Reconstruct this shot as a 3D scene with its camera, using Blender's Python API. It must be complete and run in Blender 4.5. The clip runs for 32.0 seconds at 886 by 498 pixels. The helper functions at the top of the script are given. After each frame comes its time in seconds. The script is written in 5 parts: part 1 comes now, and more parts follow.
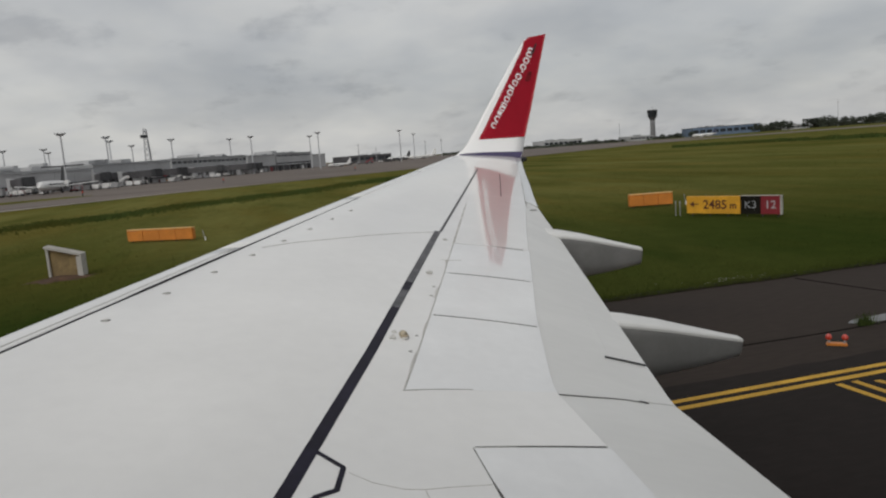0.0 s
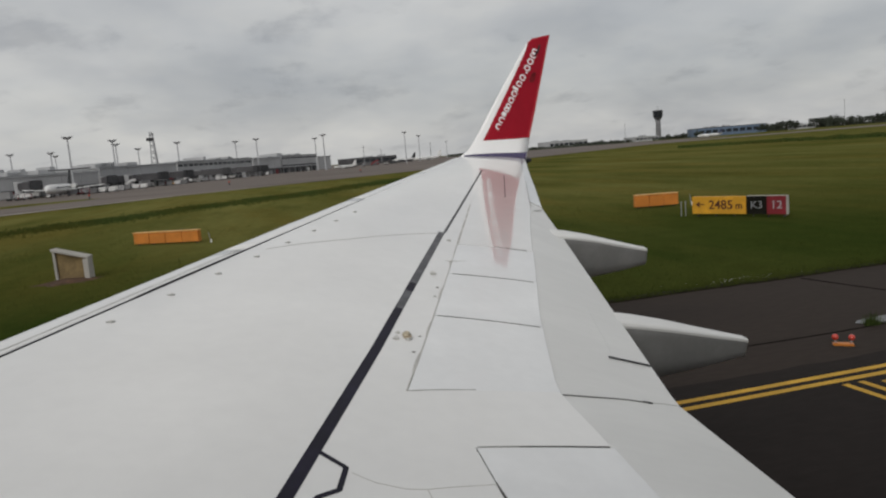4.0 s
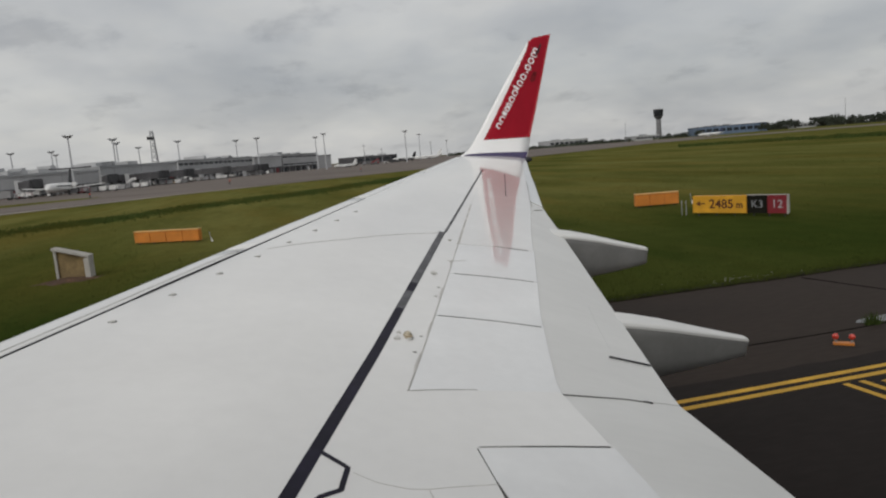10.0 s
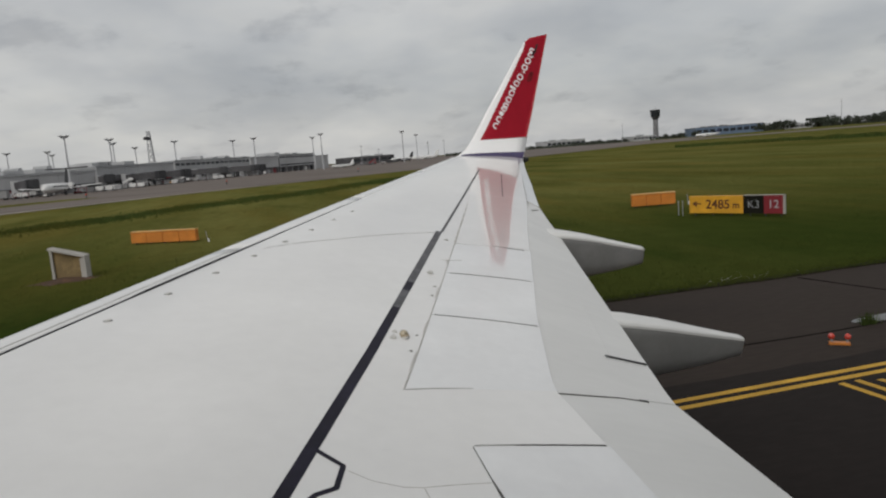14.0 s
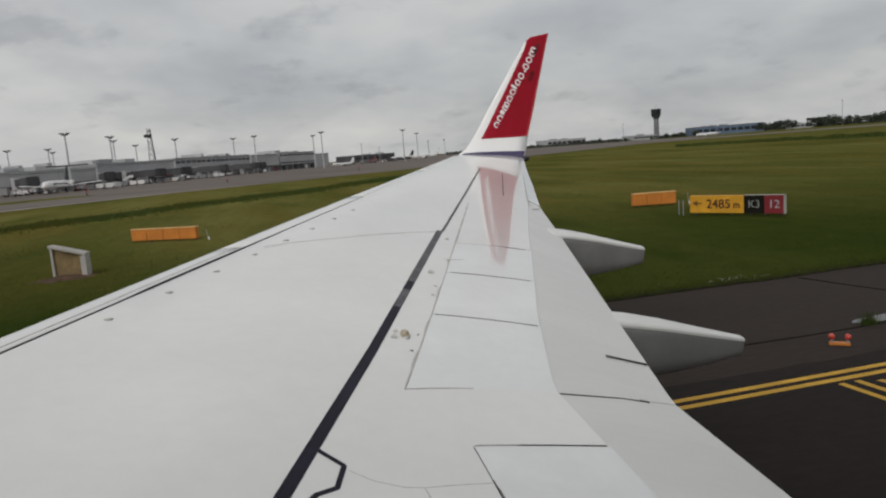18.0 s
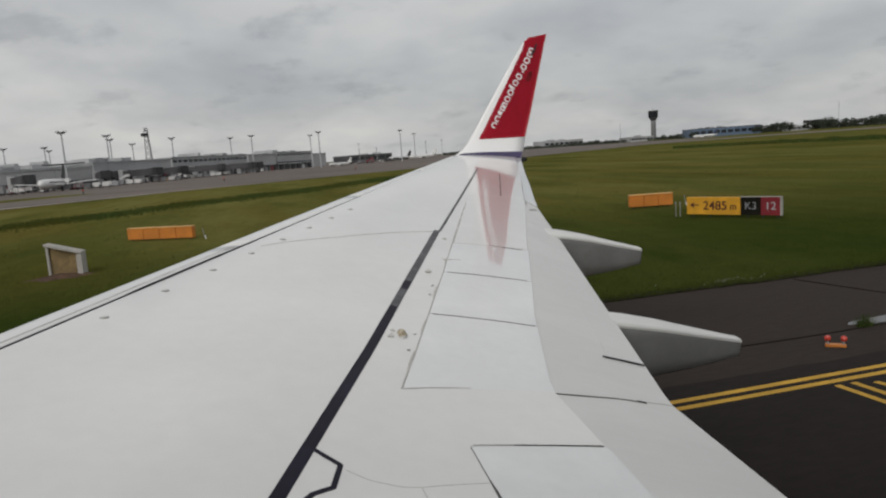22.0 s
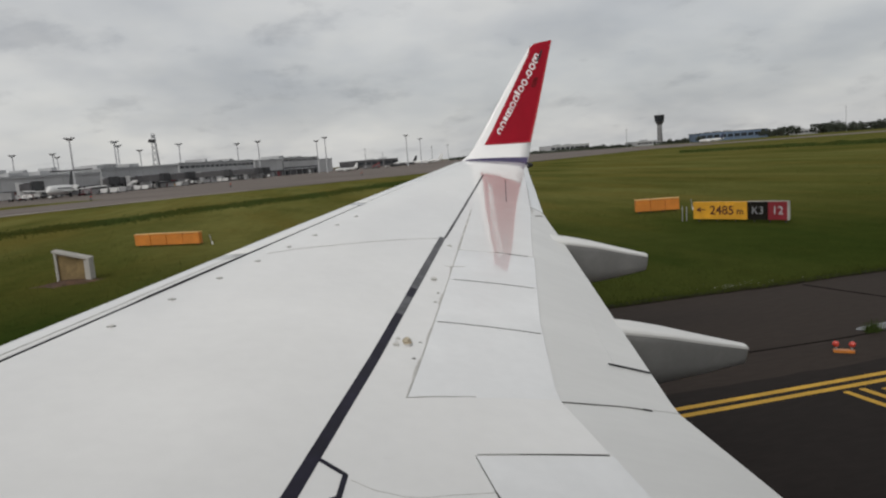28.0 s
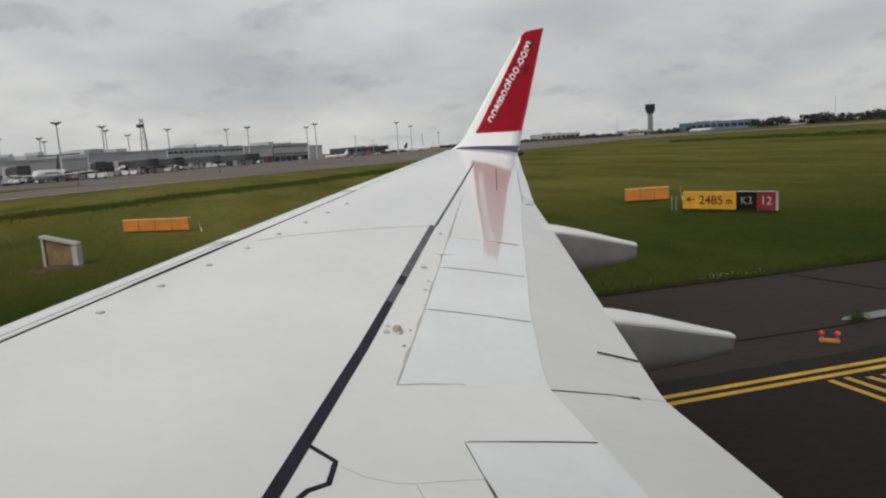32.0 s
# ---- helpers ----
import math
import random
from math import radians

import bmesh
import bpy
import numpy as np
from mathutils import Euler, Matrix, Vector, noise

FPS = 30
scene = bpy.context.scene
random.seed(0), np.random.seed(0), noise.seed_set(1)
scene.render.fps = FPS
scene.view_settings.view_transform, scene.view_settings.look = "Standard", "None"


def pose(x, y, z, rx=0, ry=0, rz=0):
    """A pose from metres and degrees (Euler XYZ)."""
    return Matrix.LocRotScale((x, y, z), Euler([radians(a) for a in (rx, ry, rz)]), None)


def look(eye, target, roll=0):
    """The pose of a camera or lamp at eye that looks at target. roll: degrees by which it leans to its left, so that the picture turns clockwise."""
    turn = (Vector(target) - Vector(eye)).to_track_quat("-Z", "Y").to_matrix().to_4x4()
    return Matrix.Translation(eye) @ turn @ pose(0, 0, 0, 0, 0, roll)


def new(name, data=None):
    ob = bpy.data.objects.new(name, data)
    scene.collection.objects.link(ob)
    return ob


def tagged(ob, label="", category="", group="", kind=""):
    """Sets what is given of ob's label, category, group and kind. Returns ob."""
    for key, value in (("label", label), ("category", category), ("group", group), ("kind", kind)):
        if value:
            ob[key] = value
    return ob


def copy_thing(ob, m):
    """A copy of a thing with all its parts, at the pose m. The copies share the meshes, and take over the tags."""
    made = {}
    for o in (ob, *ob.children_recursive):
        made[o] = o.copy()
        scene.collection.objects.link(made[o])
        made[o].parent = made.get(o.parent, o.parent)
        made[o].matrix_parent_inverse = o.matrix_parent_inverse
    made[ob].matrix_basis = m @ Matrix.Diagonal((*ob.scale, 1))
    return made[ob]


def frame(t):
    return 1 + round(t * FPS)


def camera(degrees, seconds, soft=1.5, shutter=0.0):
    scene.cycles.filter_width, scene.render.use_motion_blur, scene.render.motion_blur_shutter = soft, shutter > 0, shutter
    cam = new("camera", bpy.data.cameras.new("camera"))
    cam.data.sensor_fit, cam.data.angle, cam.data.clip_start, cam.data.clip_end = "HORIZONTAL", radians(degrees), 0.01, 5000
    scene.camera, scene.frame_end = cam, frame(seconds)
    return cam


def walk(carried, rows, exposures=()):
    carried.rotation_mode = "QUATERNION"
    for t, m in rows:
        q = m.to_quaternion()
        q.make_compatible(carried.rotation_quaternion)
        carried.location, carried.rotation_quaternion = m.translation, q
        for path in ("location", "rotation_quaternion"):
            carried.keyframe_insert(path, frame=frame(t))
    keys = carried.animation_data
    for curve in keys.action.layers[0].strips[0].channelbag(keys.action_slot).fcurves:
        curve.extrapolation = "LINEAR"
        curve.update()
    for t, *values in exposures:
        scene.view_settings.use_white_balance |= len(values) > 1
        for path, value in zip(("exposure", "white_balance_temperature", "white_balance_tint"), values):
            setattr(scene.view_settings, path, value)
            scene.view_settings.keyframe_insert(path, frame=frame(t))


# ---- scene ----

# X aft along the aircraft, Y outboard over its wing, Z up; the taxiway is at 0.
cam = camera(64.8, 32.0, soft=2.2)
PATH = (
    (0, -0.000, 0.000, 4.000, 82.20, 4.30, -15.00),
    (0.5, 0.005, -0.008, 4.002, 82.20, 4.50, -14.95),
    (1, 0.010, -0.019, 4.000, 82.23, 4.68, -14.79),
    (1.5, 0.010, -0.016, 3.999, 82.36, 4.68, -14.65),
    (2, 0.015, -0.021, 4.001, 82.44, 4.72, -14.43),
    (2.5, 0.010, -0.012, 4.002, 82.34, 4.49, -14.56),
    (3, 0.011, -0.010, 4.001, 82.32, 4.55, -14.57),
    (3.5, 0.015, -0.010, 3.992, 82.39, 4.57, -14.56),
    (5.5, 0.011, -0.018, 4.004, 82.18, 4.56, -14.66),
    (6, 0.013, -0.017, 3.995, 82.20, 4.49, -14.65),
    (6.5, 0.011, -0.022, 4.009, 81.96, 4.29, -14.79),
    (7, 0.013, -0.016, 4.000, 82.00, 4.37, -14.75),
    (7.5, 0.012, -0.015, 4.000, 82.07, 4.37, -14.63),
    (8, 0.017, -0.013, 4.002, 82.11, 4.24, -14.42),
    (8.5, 0.016, -0.014, 3.992, 82.11, 4.41, -14.57),
    (9, 0.011, -0.018, 4.004, 82.21, 4.50, -14.59),
    (9.5, 0.016, -0.018, 3.999, 82.08, 4.63, -14.65),
    (10, 0.009, -0.019, 4.004, 82.27, 4.56, -14.54),
    (10.5, 0.010, -0.024, 3.999, 82.41, 4.61, -14.71),
    (11, 0.012, -0.024, 4.003, 82.35, 4.63, -14.66),
    (11.5, 0.014, -0.021, 4.001, 82.13, 4.50, -14.84),
    (12, 0.012, -0.020, 4.004, 82.21, 4.47, -14.75),
    (12.5, 0.013, -0.020, 4.003, 82.32, 4.52, -14.66),
    (13, 0.011, -0.025, 4.004, 82.32, 4.50, -14.68),
    (13.5, 0.010, -0.016, 3.996, 82.35, 4.50, -14.75),
    (14, 0.015, -0.024, 3.995, 82.28, 4.53, -14.77),
    (14.5, 0.008, -0.023, 4.002, 82.21, 4.37, -14.78),
    (16.5, 0.010, -0.027, 3.995, 82.36, 4.49, -14.67),
    (17, 0.013, -0.024, 3.997, 82.29, 4.35, -14.73),
    (17.5, 0.011, -0.024, 3.999, 82.22, 4.34, -14.77),
    (18, 0.010, -0.020, 4.002, 82.17, 4.34, -14.73),
    (18.5, 0.005, -0.014, 4.002, 82.19, 4.19, -14.75),
    (19, 0.012, -0.016, 4.008, 81.95, 4.21, -14.87),
    (19.5, 0.008, -0.022, 4.003, 82.03, 4.11, -14.88),
    (20, 0.011, -0.018, 3.997, 81.94, 4.07, -15.10),
    (20.5, 0.006, -0.021, 4.007, 81.87, 4.07, -14.99),
    (21, 0.001, -0.014, 3.999, 82.09, 3.95, -14.86),
    (21.5, 0.005, -0.027, 4.010, 82.05, 4.07, -14.86),
    (22, 0.008, -0.009, 3.994, 82.19, 4.04, -14.95),
    (22.5, 0.002, -0.003, 4.001, 82.05, 3.78, -14.97),
    (23, 0.013, -0.005, 3.992, 82.12, 3.97, -14.95),
    (23.5, 0.011, -0.021, 3.991, 82.17, 4.12, -14.97),
    (24, 0.013, -0.021, 3.999, 82.10, 4.19, -14.88),
    (24.5, 0.012, -0.021, 4.005, 81.99, 3.95, -14.88),
    (25, 0.015, -0.019, 4.002, 82.15, 4.16, -14.71),
    (25.5, 0.009, -0.011, 4.005, 81.99, 4.04, -14.94),
    (27.5, 0.011, -0.020, 4.015, 82.37, 4.28, -14.76),
    (28, 0.016, -0.015, 4.016, 82.63, 4.23, -14.46),
    (28.5, 0.019, -0.026, 4.003, 82.71, 4.44, -14.27),
    (29, 0.012, -0.025, 4.010, 82.54, 4.47, -14.75),
    (29.5, 0.012, -0.010, 4.008, 82.47, 4.27, -14.71),
    (30, 0.006, -0.026, 4.015, 82.39, 4.36, -14.79),
    (30.5, 0.016, -0.010, 4.009, 81.75, 4.16, -15.31),
    (31, 0.011, -0.015, 4.004, 81.90, 4.18, -15.22),
    (31.5, 0.005, -0.017, 4.008, 81.69, 3.53, -15.28),
    (32, 0.011, -0.019, 4.019, 81.58, 3.76, -15.22),
)
walk(cam, [(r[0], pose(*r[1:])) for r in PATH], exposures=((0.0, -0.14), (14.0, -0.12), (24.0, -0.10), (28.0, 0.0), (32.0, 0.03)))

# ---------------------------------------------------------------- light
SUN_ELEVATION, SUN_AZIMUTH = 34.0, -142.0      # azimuth from +Y towards +X
scene.view_settings.exposure = 0.0
world = bpy.data.worlds.new("overcast_sky")
scene.world = world
world.use_nodes = True


def build_sky():
    nt = world.node_tree
    nt.nodes.clear()
    n = nt.nodes.new
    link = nt.links.new
    out = n("ShaderNodeOutputWorld")
    bg = n("ShaderNodeBackground")
    bg.inputs["Strength"].default_value = 0.128
    sky = n("ShaderNodeTexSky")
    sky.sky_type = "NISHITA"
    sky.sun_disc = False
    sky.sun_elevation = radians(SUN_ELEVATION)
    sky.sun_rotation = radians(SUN_AZIMUTH)
    sky.air_density, sky.dust_density = 1.2, 2.0
    co = n("ShaderNodeTexCoord")
    sep = n("ShaderNodeSeparateXYZ")
    link(co.outputs["Generated"], sep.inputs[0])
    # the cloud deck, seen as a flat layer overhead
    up = n("ShaderNodeMath")
    up.operation = "MAXIMUM"
    link(sep.outputs["Z"], up.inputs[0])
    up.inputs[1].default_value = 0.0
    lift = n("ShaderNodeMath")
    lift.operation = "ADD"
    link(up.outputs[0], lift.inputs[0])
    lift.inputs[1].default_value = 0.32
    deck = n("ShaderNodeVectorMath")
    deck.operation = "DIVIDE"
    link(co.outputs["Generated"], deck.inputs[0])
    trio = n("ShaderNodeCombineXYZ")
    for k in range(3):
        link(lift.outputs[0], trio.inputs[k])
    link(trio.outputs[0], deck.inputs[1])

    def cloud(scale, detail, offset, low, high, c0, c1, rough=0.55):
        mp = n("ShaderNodeMapping")
        mp.inputs["Location"].default_value = offset
        link(deck.outputs[0], mp.inputs[0])
        tx = n("ShaderNodeTexNoise")
        tx.inputs["Scale"].default_value = scale
        tx.inputs["Detail"].default_value = detail
        tx.inputs["Roughness"].default_value = rough
        tx.inputs["Distortion"].default_value = 0.15
        link(mp.outputs[0], tx.inputs["Vector"])
        rp = n("ShaderNodeValToRGB")
        rp.color_ramp.interpolation = "EASE"
        rp.color_ramp.elements[0].position, rp.color_ramp.elements[0].color = low, (*c0, 1)
        rp.color_ramp.elements[1].position, rp.color_ramp.elements[1].color = high, (*c1, 1)
        link(tx.outputs["Fac"], rp.inputs[0])
        return rp.outputs["Color"]

    broad = cloud(0.9, 4, (3.1, 7.4, 0.0), 0.30, 0.72, (3.6, 3.68, 3.78), (5.1, 5.05, 4.92))
    banks = cloud(1.9, 4, (4.3, 1.1, 0.7), 0.38, 0.68, (1.06, 1.06, 1.056), (0.87, 0.879, 0.90), 0.5)
    puffs = cloud(4.6, 6, (1.7, 0.6, 2.0), 0.53, 0.74, (1, 1, 1), (0.80, 0.803, 0.818), 0.56)
    wisps = cloud(7.0, 5, (5.2, 2.2, 0.5), 0.35, 0.72, (0.98, 0.984, 0.993), (1.028, 1.024, 1.016))
    layers = broad
    for layer in (banks, puffs, wisps):
        mx = n("ShaderNodeMix")
        mx.data_type, mx.blend_type = "RGBA", "MULTIPLY"
        mx.inputs["Factor"].default_value = 1.0
        link(layers, mx.inputs["A"])
        link(layer, mx.inputs["B"])
        layers = mx.outputs["Result"]
    # a little of the clear sky's own light comes through
    m3 = n("ShaderNodeMix")
    m3.data_type = "RGBA"
    m3.inputs["Factor"].default_value = 0.93
    link(sky.outputs[0], m3.inputs["A"])
    link(layers, m3.inputs["B"])
    link(m3.outputs["Result"], bg.inputs["Color"])
    link(bg.outputs[0], out.inputs[0])


build_sky()
sun = new("sun", bpy.data.lights.new("sun", "SUN"))
sun.data.energy, sun.data.angle, sun.data.color = 1.38, radians(40), (1.0, 0.97, 0.92)
_e, _a = radians(SUN_ELEVATION), radians(SUN_AZIMUTH)
_to = Vector((math.cos(_e) * math.sin(_a), math.cos(_e) * math.cos(_a), math.sin(_e)))
sun.matrix_world = look(_to * 50, (0, 0, 0))


# ---------------------------------------------------------------- materials
def material(name, colour, rough=0.6, metal=0.0, vary=0.12, scale=3.0, fine=40.0, bump=0.0, coat=0.0,
             second=None, second_at=(0.45, 0.7), stretch=(1, 1, 1), spec=0.5, bump_size=0.01, per_object=0.0):
    mat = bpy.data.materials.new(name)
    mat.use_nodes = True
    nt = mat.node_tree
    n, link = nt.nodes.new, nt.links.new
    bsdf = nt.nodes["Principled BSDF"]
    bsdf.inputs["Roughness"].default_value = rough
    bsdf.inputs["Metallic"].default_value = metal
    bsdf.inputs["Specular IOR Level"].default_value = spec
    bsdf.inputs["Coat Weight"].default_value = coat
    bsdf.inputs["Coat Roughness"].default_value = 0.05
    co = n("ShaderNodeTexCoord")
    mp = n("ShaderNodeMapping")
    mp.inputs["Scale"].default_value = stretch
    link(co.outputs["Object"], mp.inputs[0])
    big = n("ShaderNodeTexNoise")
    big.inputs["Scale"].default_value = scale
    big.inputs["Detail"].default_value = 5
    link(mp.outputs[0], big.inputs["Vector"])
    small = n("ShaderNodeTexNoise")
    small.inputs["Scale"].default_value = fine
    small.inputs["Detail"].default_value = 4
    link(mp.outputs[0], small.inputs["Vector"])
    rp = n("ShaderNodeValToRGB")
    a = tuple(max(0.0, c * (1 - vary)) for c in colour)
    b = second or tuple(min(1.0, c * (1 + vary)) for c in colour)
    rp.color_ramp.elements[0].position, rp.color_ramp.elements[0].color = second_at[0], (*(colour if second else a), 1)
    rp.color_ramp.elements[1].position, rp.color_ramp.elements[1].color = second_at[1], (*b, 1)
    link(big.outputs["Fac"], rp.inputs[0])
    grain = n("ShaderNodeValToRGB")
    grain.color_ramp.elements[0].position, grain.color_ramp.elements[0].color = 0.3, (1 - vary, 1 - vary, 1 - vary, 1)
    grain.color_ramp.elements[1].position, grain.color_ramp.elements[1].color = 0.7, (1, 1, 1, 1)
    link(small.outputs["Fac"], grain.inputs[0])
    mix = n("ShaderNodeMix")
    mix.data_type, mix.blend_type = "RGBA", "MULTIPLY"
    mix.inputs["Factor"].default_value = 1.0
    link(rp.outputs["Color"], mix.inputs["A"])
    link(grain.outputs["Color"], mix.inputs["B"])
    colour_out = mix.outputs["Result"]
    if per_object:
        info = n("ShaderNodeObjectInfo")
        hsv = n("ShaderNodeHueSaturation")
        span = n("ShaderNodeMapRange")
        span.inputs["To Min"].default_value, span.inputs["To Max"].default_value = 1 - per_object, 1 + per_object
        link(info.outputs["Random"], span.inputs["Value"])
        link(span.outputs[0], hsv.inputs["Value"])
        link(colour_out, hsv.inputs["Color"])
        colour_out = hsv.outputs["Color"]
    link(colour_out, bsdf.inputs["Base Color"])
    if bump:
        bp = n("ShaderNodeBump")
        bp.inputs["Strength"].default_value = bump
        bp.inputs["Distance"].default_value = bump_size
        link(small.outputs["Fac"], bp.inputs["Height"])
        link(bp.outputs[0], bsdf.inputs["Normal"])
    return mat


WHITE_PAINT = material("white_aircraft_paint", (0.765, 0.76, 0.745), 0.32, vary=0.035, scale=0.9, fine=9, coat=1.0, bump=0.02, bump_size=0.002)
SPOILER_PAINT = material("spoiler_paint", (0.765, 0.772, 0.775), 0.30, vary=0.04, scale=1.4, fine=12, coat=1.0, bump=0.015, bump_size=0.002, per_object=0.015)
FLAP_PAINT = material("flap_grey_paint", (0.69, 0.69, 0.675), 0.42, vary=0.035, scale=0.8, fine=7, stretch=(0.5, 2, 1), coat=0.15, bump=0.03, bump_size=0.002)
# grey darkened to paint the fairings' shaded sides; also on the wing underside
SHADED_GREY_PAINT = material("shaded_grey_paint", (0.24, 0.24, 0.235), 0.55, vary=0.08, scale=2.2, fine=18, coat=0.1)
STRIPE_PAINT = material("dark_stripe_paint", (0.012, 0.010, 0.024), 0.6, vary=0.25, scale=6, fine=40, spec=0.2)
WORN_STRIPE = material("worn_stripe_paint", (0.09, 0.09, 0.10), 0.55, vary=0.3, scale=9, fine=50)
SEAM = material("panel_sealant", (0.14, 0.135, 0.125), 0.7, vary=0.35, scale=5, fine=30)
# recess grey that carries the shade of the panel gaps in its colour
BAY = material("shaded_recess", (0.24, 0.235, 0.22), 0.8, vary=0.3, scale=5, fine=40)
FAINT = material("faint_skin_joint", (0.47, 0.46, 0.44), 0.6, vary=0.2, scale=5, fine=30)
HINGE_SEALANT = material("hinge_sealant", (0.56, 0.55, 0.52), 0.6, vary=0.15, scale=5, fine=30)
PLATE = material("worn_fitting_paint", (0.56, 0.55, 0.52), 0.5, vary=0.15, scale=20, fine=60)
GROOVE = material("dark_gap", (0.03, 0.03, 0.035), 0.8, vary=0.3, scale=5, fine=40)
RED_PAINT = material("red_winglet_paint", (0.33, 0.006, 0.019), 0.45, vary=0.06, scale=3, fine=20, coat=0.04, spec=0.15)
# wing white made paler, to show the winglet as more brightly lit
WINGLET_WHITE = material("lit_white_paint", (0.90, 0.895, 0.89), 0.32, vary=0.02, scale=1.2, fine=9, coat=0.6)
EDGE_PINK = material("pale_pink_edge", (0.70, 0.50, 0.50), 0.45, vary=0.15, scale=6, fine=40)
DARK_MARK = material("dark_mark_paint", (0.035, 0.012, 0.016), 0.7, vary=0.4, scale=14, fine=70)
DARKER_RED = material("darker_red_paint", (0.20, 0.008, 0.014), 0.55, vary=0.3, scale=9, fine=40, spec=0.15)
BLUE_PAINT = material("indigo_band_paint", (0.05, 0.04, 0.115), 0.35, vary=0.1, scale=4, fine=20, coat=0.4)
LETTER_PAINT = material("white_lettering_paint", (0.85, 0.84, 0.84), 0.4, vary=0.03, scale=5, fine=20)
BRASS = material("aged_brass_cap", (0.62, 0.54, 0.40), 0.35, metal=0.3, vary=0.3, scale=40, fine=120)
CAP_TAN = material("tan_cap_rim", (0.50, 0.40, 0.27), 0.5, vary=0.25, scale=40, fine=120)
BARE_METAL = material("dull_metal", (0.36, 0.36, 0.35), 0.45, metal=0.5, vary=0.2, scale=30, fine=90)
RUBBER = material("black_rubber", (0.02, 0.02, 0.021), 0.75, vary=0.2, scale=8, fine=60)
ASPHALT = material("dark_asphalt", (0.0172, 0.0140, 0.0128), 0.9, vary=0.22, scale=0.12, fine=9, bump=0.35, bump_size=0.01,
                   second=(0.0265, 0.0212, 0.0190), second_at=(0.42, 0.66), stretch=(0.35, 1, 1), spec=0.12)
SHOULDER = material("shoulder_asphalt", (0.040, 0.031, 0.026), 0.9, vary=0.22, scale=0.2, fine=9, bump=0.35, bump_size=0.01,
                    second=(0.025, 0.020, 0.018), second_at=(0.45, 0.7), stretch=(0.3, 1, 1), spec=0.12)
APRON = material("apron_concrete", (0.158, 0.130, 0.112), 0.9, vary=0.14, scale=0.05, fine=2.0,
                 second=(0.112, 0.092, 0.080), second_at=(0.42, 0.62), stretch=(0.4, 1, 1), spec=0.3)
CONCRETE = material("pale_concrete", (0.42, 0.40, 0.37), 0.85, vary=0.12, scale=0.6, fine=12, bump=0.2)
YELLOW_LINE = material("yellow_road_paint", (0.62, 0.36, 0.035), 0.8, vary=0.16, scale=1.2, fine=18, bump=0.15)
SEALER = material("bitumen_joint", (0.010, 0.009, 0.009), 0.9, vary=0.2, scale=2, fine=30, spec=0.0)
TERMINAL_WALL = material("light_grey_cladding", (0.40, 0.405, 0.415), 0.6, vary=0.08, scale=0.06, fine=0.8, per_object=0.06)
# dark cladding lightened a little to stand in for distance haze
TERMINAL_DARK = material("dark_cladding", (0.075, 0.073, 0.078), 0.55, vary=0.2, scale=0.1, fine=1.0, per_object=0.15)
TERMINAL_ROOF = material("roof_membrane", (0.34, 0.35, 0.36), 0.7, vary=0.12, scale=0.05, fine=0.7)
GALVANISED = material("galvanised_steel", (0.30, 0.305, 0.315), 0.6, metal=0.0, vary=0.12, scale=0.8, fine=6)
STRIP_CONCRETE = material("worn_strip_concrete", (0.27, 0.235, 0.205), 0.9, vary=0.2, scale=0.15, fine=2.0)
TOWER_CONCRETE = material("weathered_tower_concrete", (0.20, 0.20, 0.205), 0.85, vary=0.15, scale=0.15, fine=1.5)
VEHICLE_GREY = material("grey_vehicle_paint", (0.22, 0.22, 0.225), 0.45, vary=0.1, scale=0.5, fine=4, per_object=0.5)
# steel lightened to put distance haze into the masts' colour
MAST_STEEL = material("hazed_mast_steel", (0.46, 0.47, 0.49), 0.6, vary=0.12, scale=0.8, fine=6)
WHITE_METAL = material("white_vehicle_paint", (0.72, 0.72, 0.71), 0.35, vary=0.05, scale=0.5, fine=4, coat=0.3)
DARK_METAL = material("dark_painted_metal", (0.035, 0.036, 0.04), 0.45, vary=0.2, scale=0.6, fine=5)
ORANGE_PAINT = material("orange_sign_housing", (0.55, 0.19, 0.026), 0.45, vary=0.1, scale=1.5, fine=14)
# housing orange paled in colour so the lid looks lit on top
LIT_LID_PAINT = material("lit_lid_paint", (0.74, 0.44, 0.15), 0.5, vary=0.12, scale=1.5, fine=14)
YELLOW_PANEL = material("yellow_sign_panel", (0.66, 0.33, 0.018), 0.5, vary=0.12, scale=1.8, fine=14)
BLACK_PANEL = material("black_sign_panel", (0.010, 0.009, 0.006), 0.8, vary=0.15, scale=1.5, fine=14, spec=0.15)
RED_PANEL = material("red_sign_panel", (0.20, 0.014, 0.022), 0.4, vary=0.08, scale=1.5, fine=14)
DARK_INK = material("dark_sign_lettering", (0.085, 0.022, 0.008), 0.5, vary=0.1, scale=3, fine=14)
TAN_PANEL = material("weathered_tan_board", (0.27, 0.19, 0.085), 0.8, vary=0.25, scale=1.6, fine=14, bump=0.3)
BARE_SOIL = material("bare_brown_soil", (0.095, 0.050, 0.026), 0.95, vary=0.3, scale=1.4, fine=10, bump=0.6, bump_size=0.03)
VERGE_SHADE = material("verge_shade_paint", (0.018, 0.016, 0.009), 0.95, vary=0.35, scale=1.8, fine=12, bump=0.6, bump_size=0.03, spec=0.1)
RED_LAMP = material("red_lamp_glass", (0.55, 0.05, 0.03), 0.2, vary=0.1, scale=20, fine=60, coat=0.5)
BLUE_HANGAR = material("blue_hangar_cladding", (0.115, 0.165, 0.25), 0.55, vary=0.1, scale=0.05, fine=0.6)
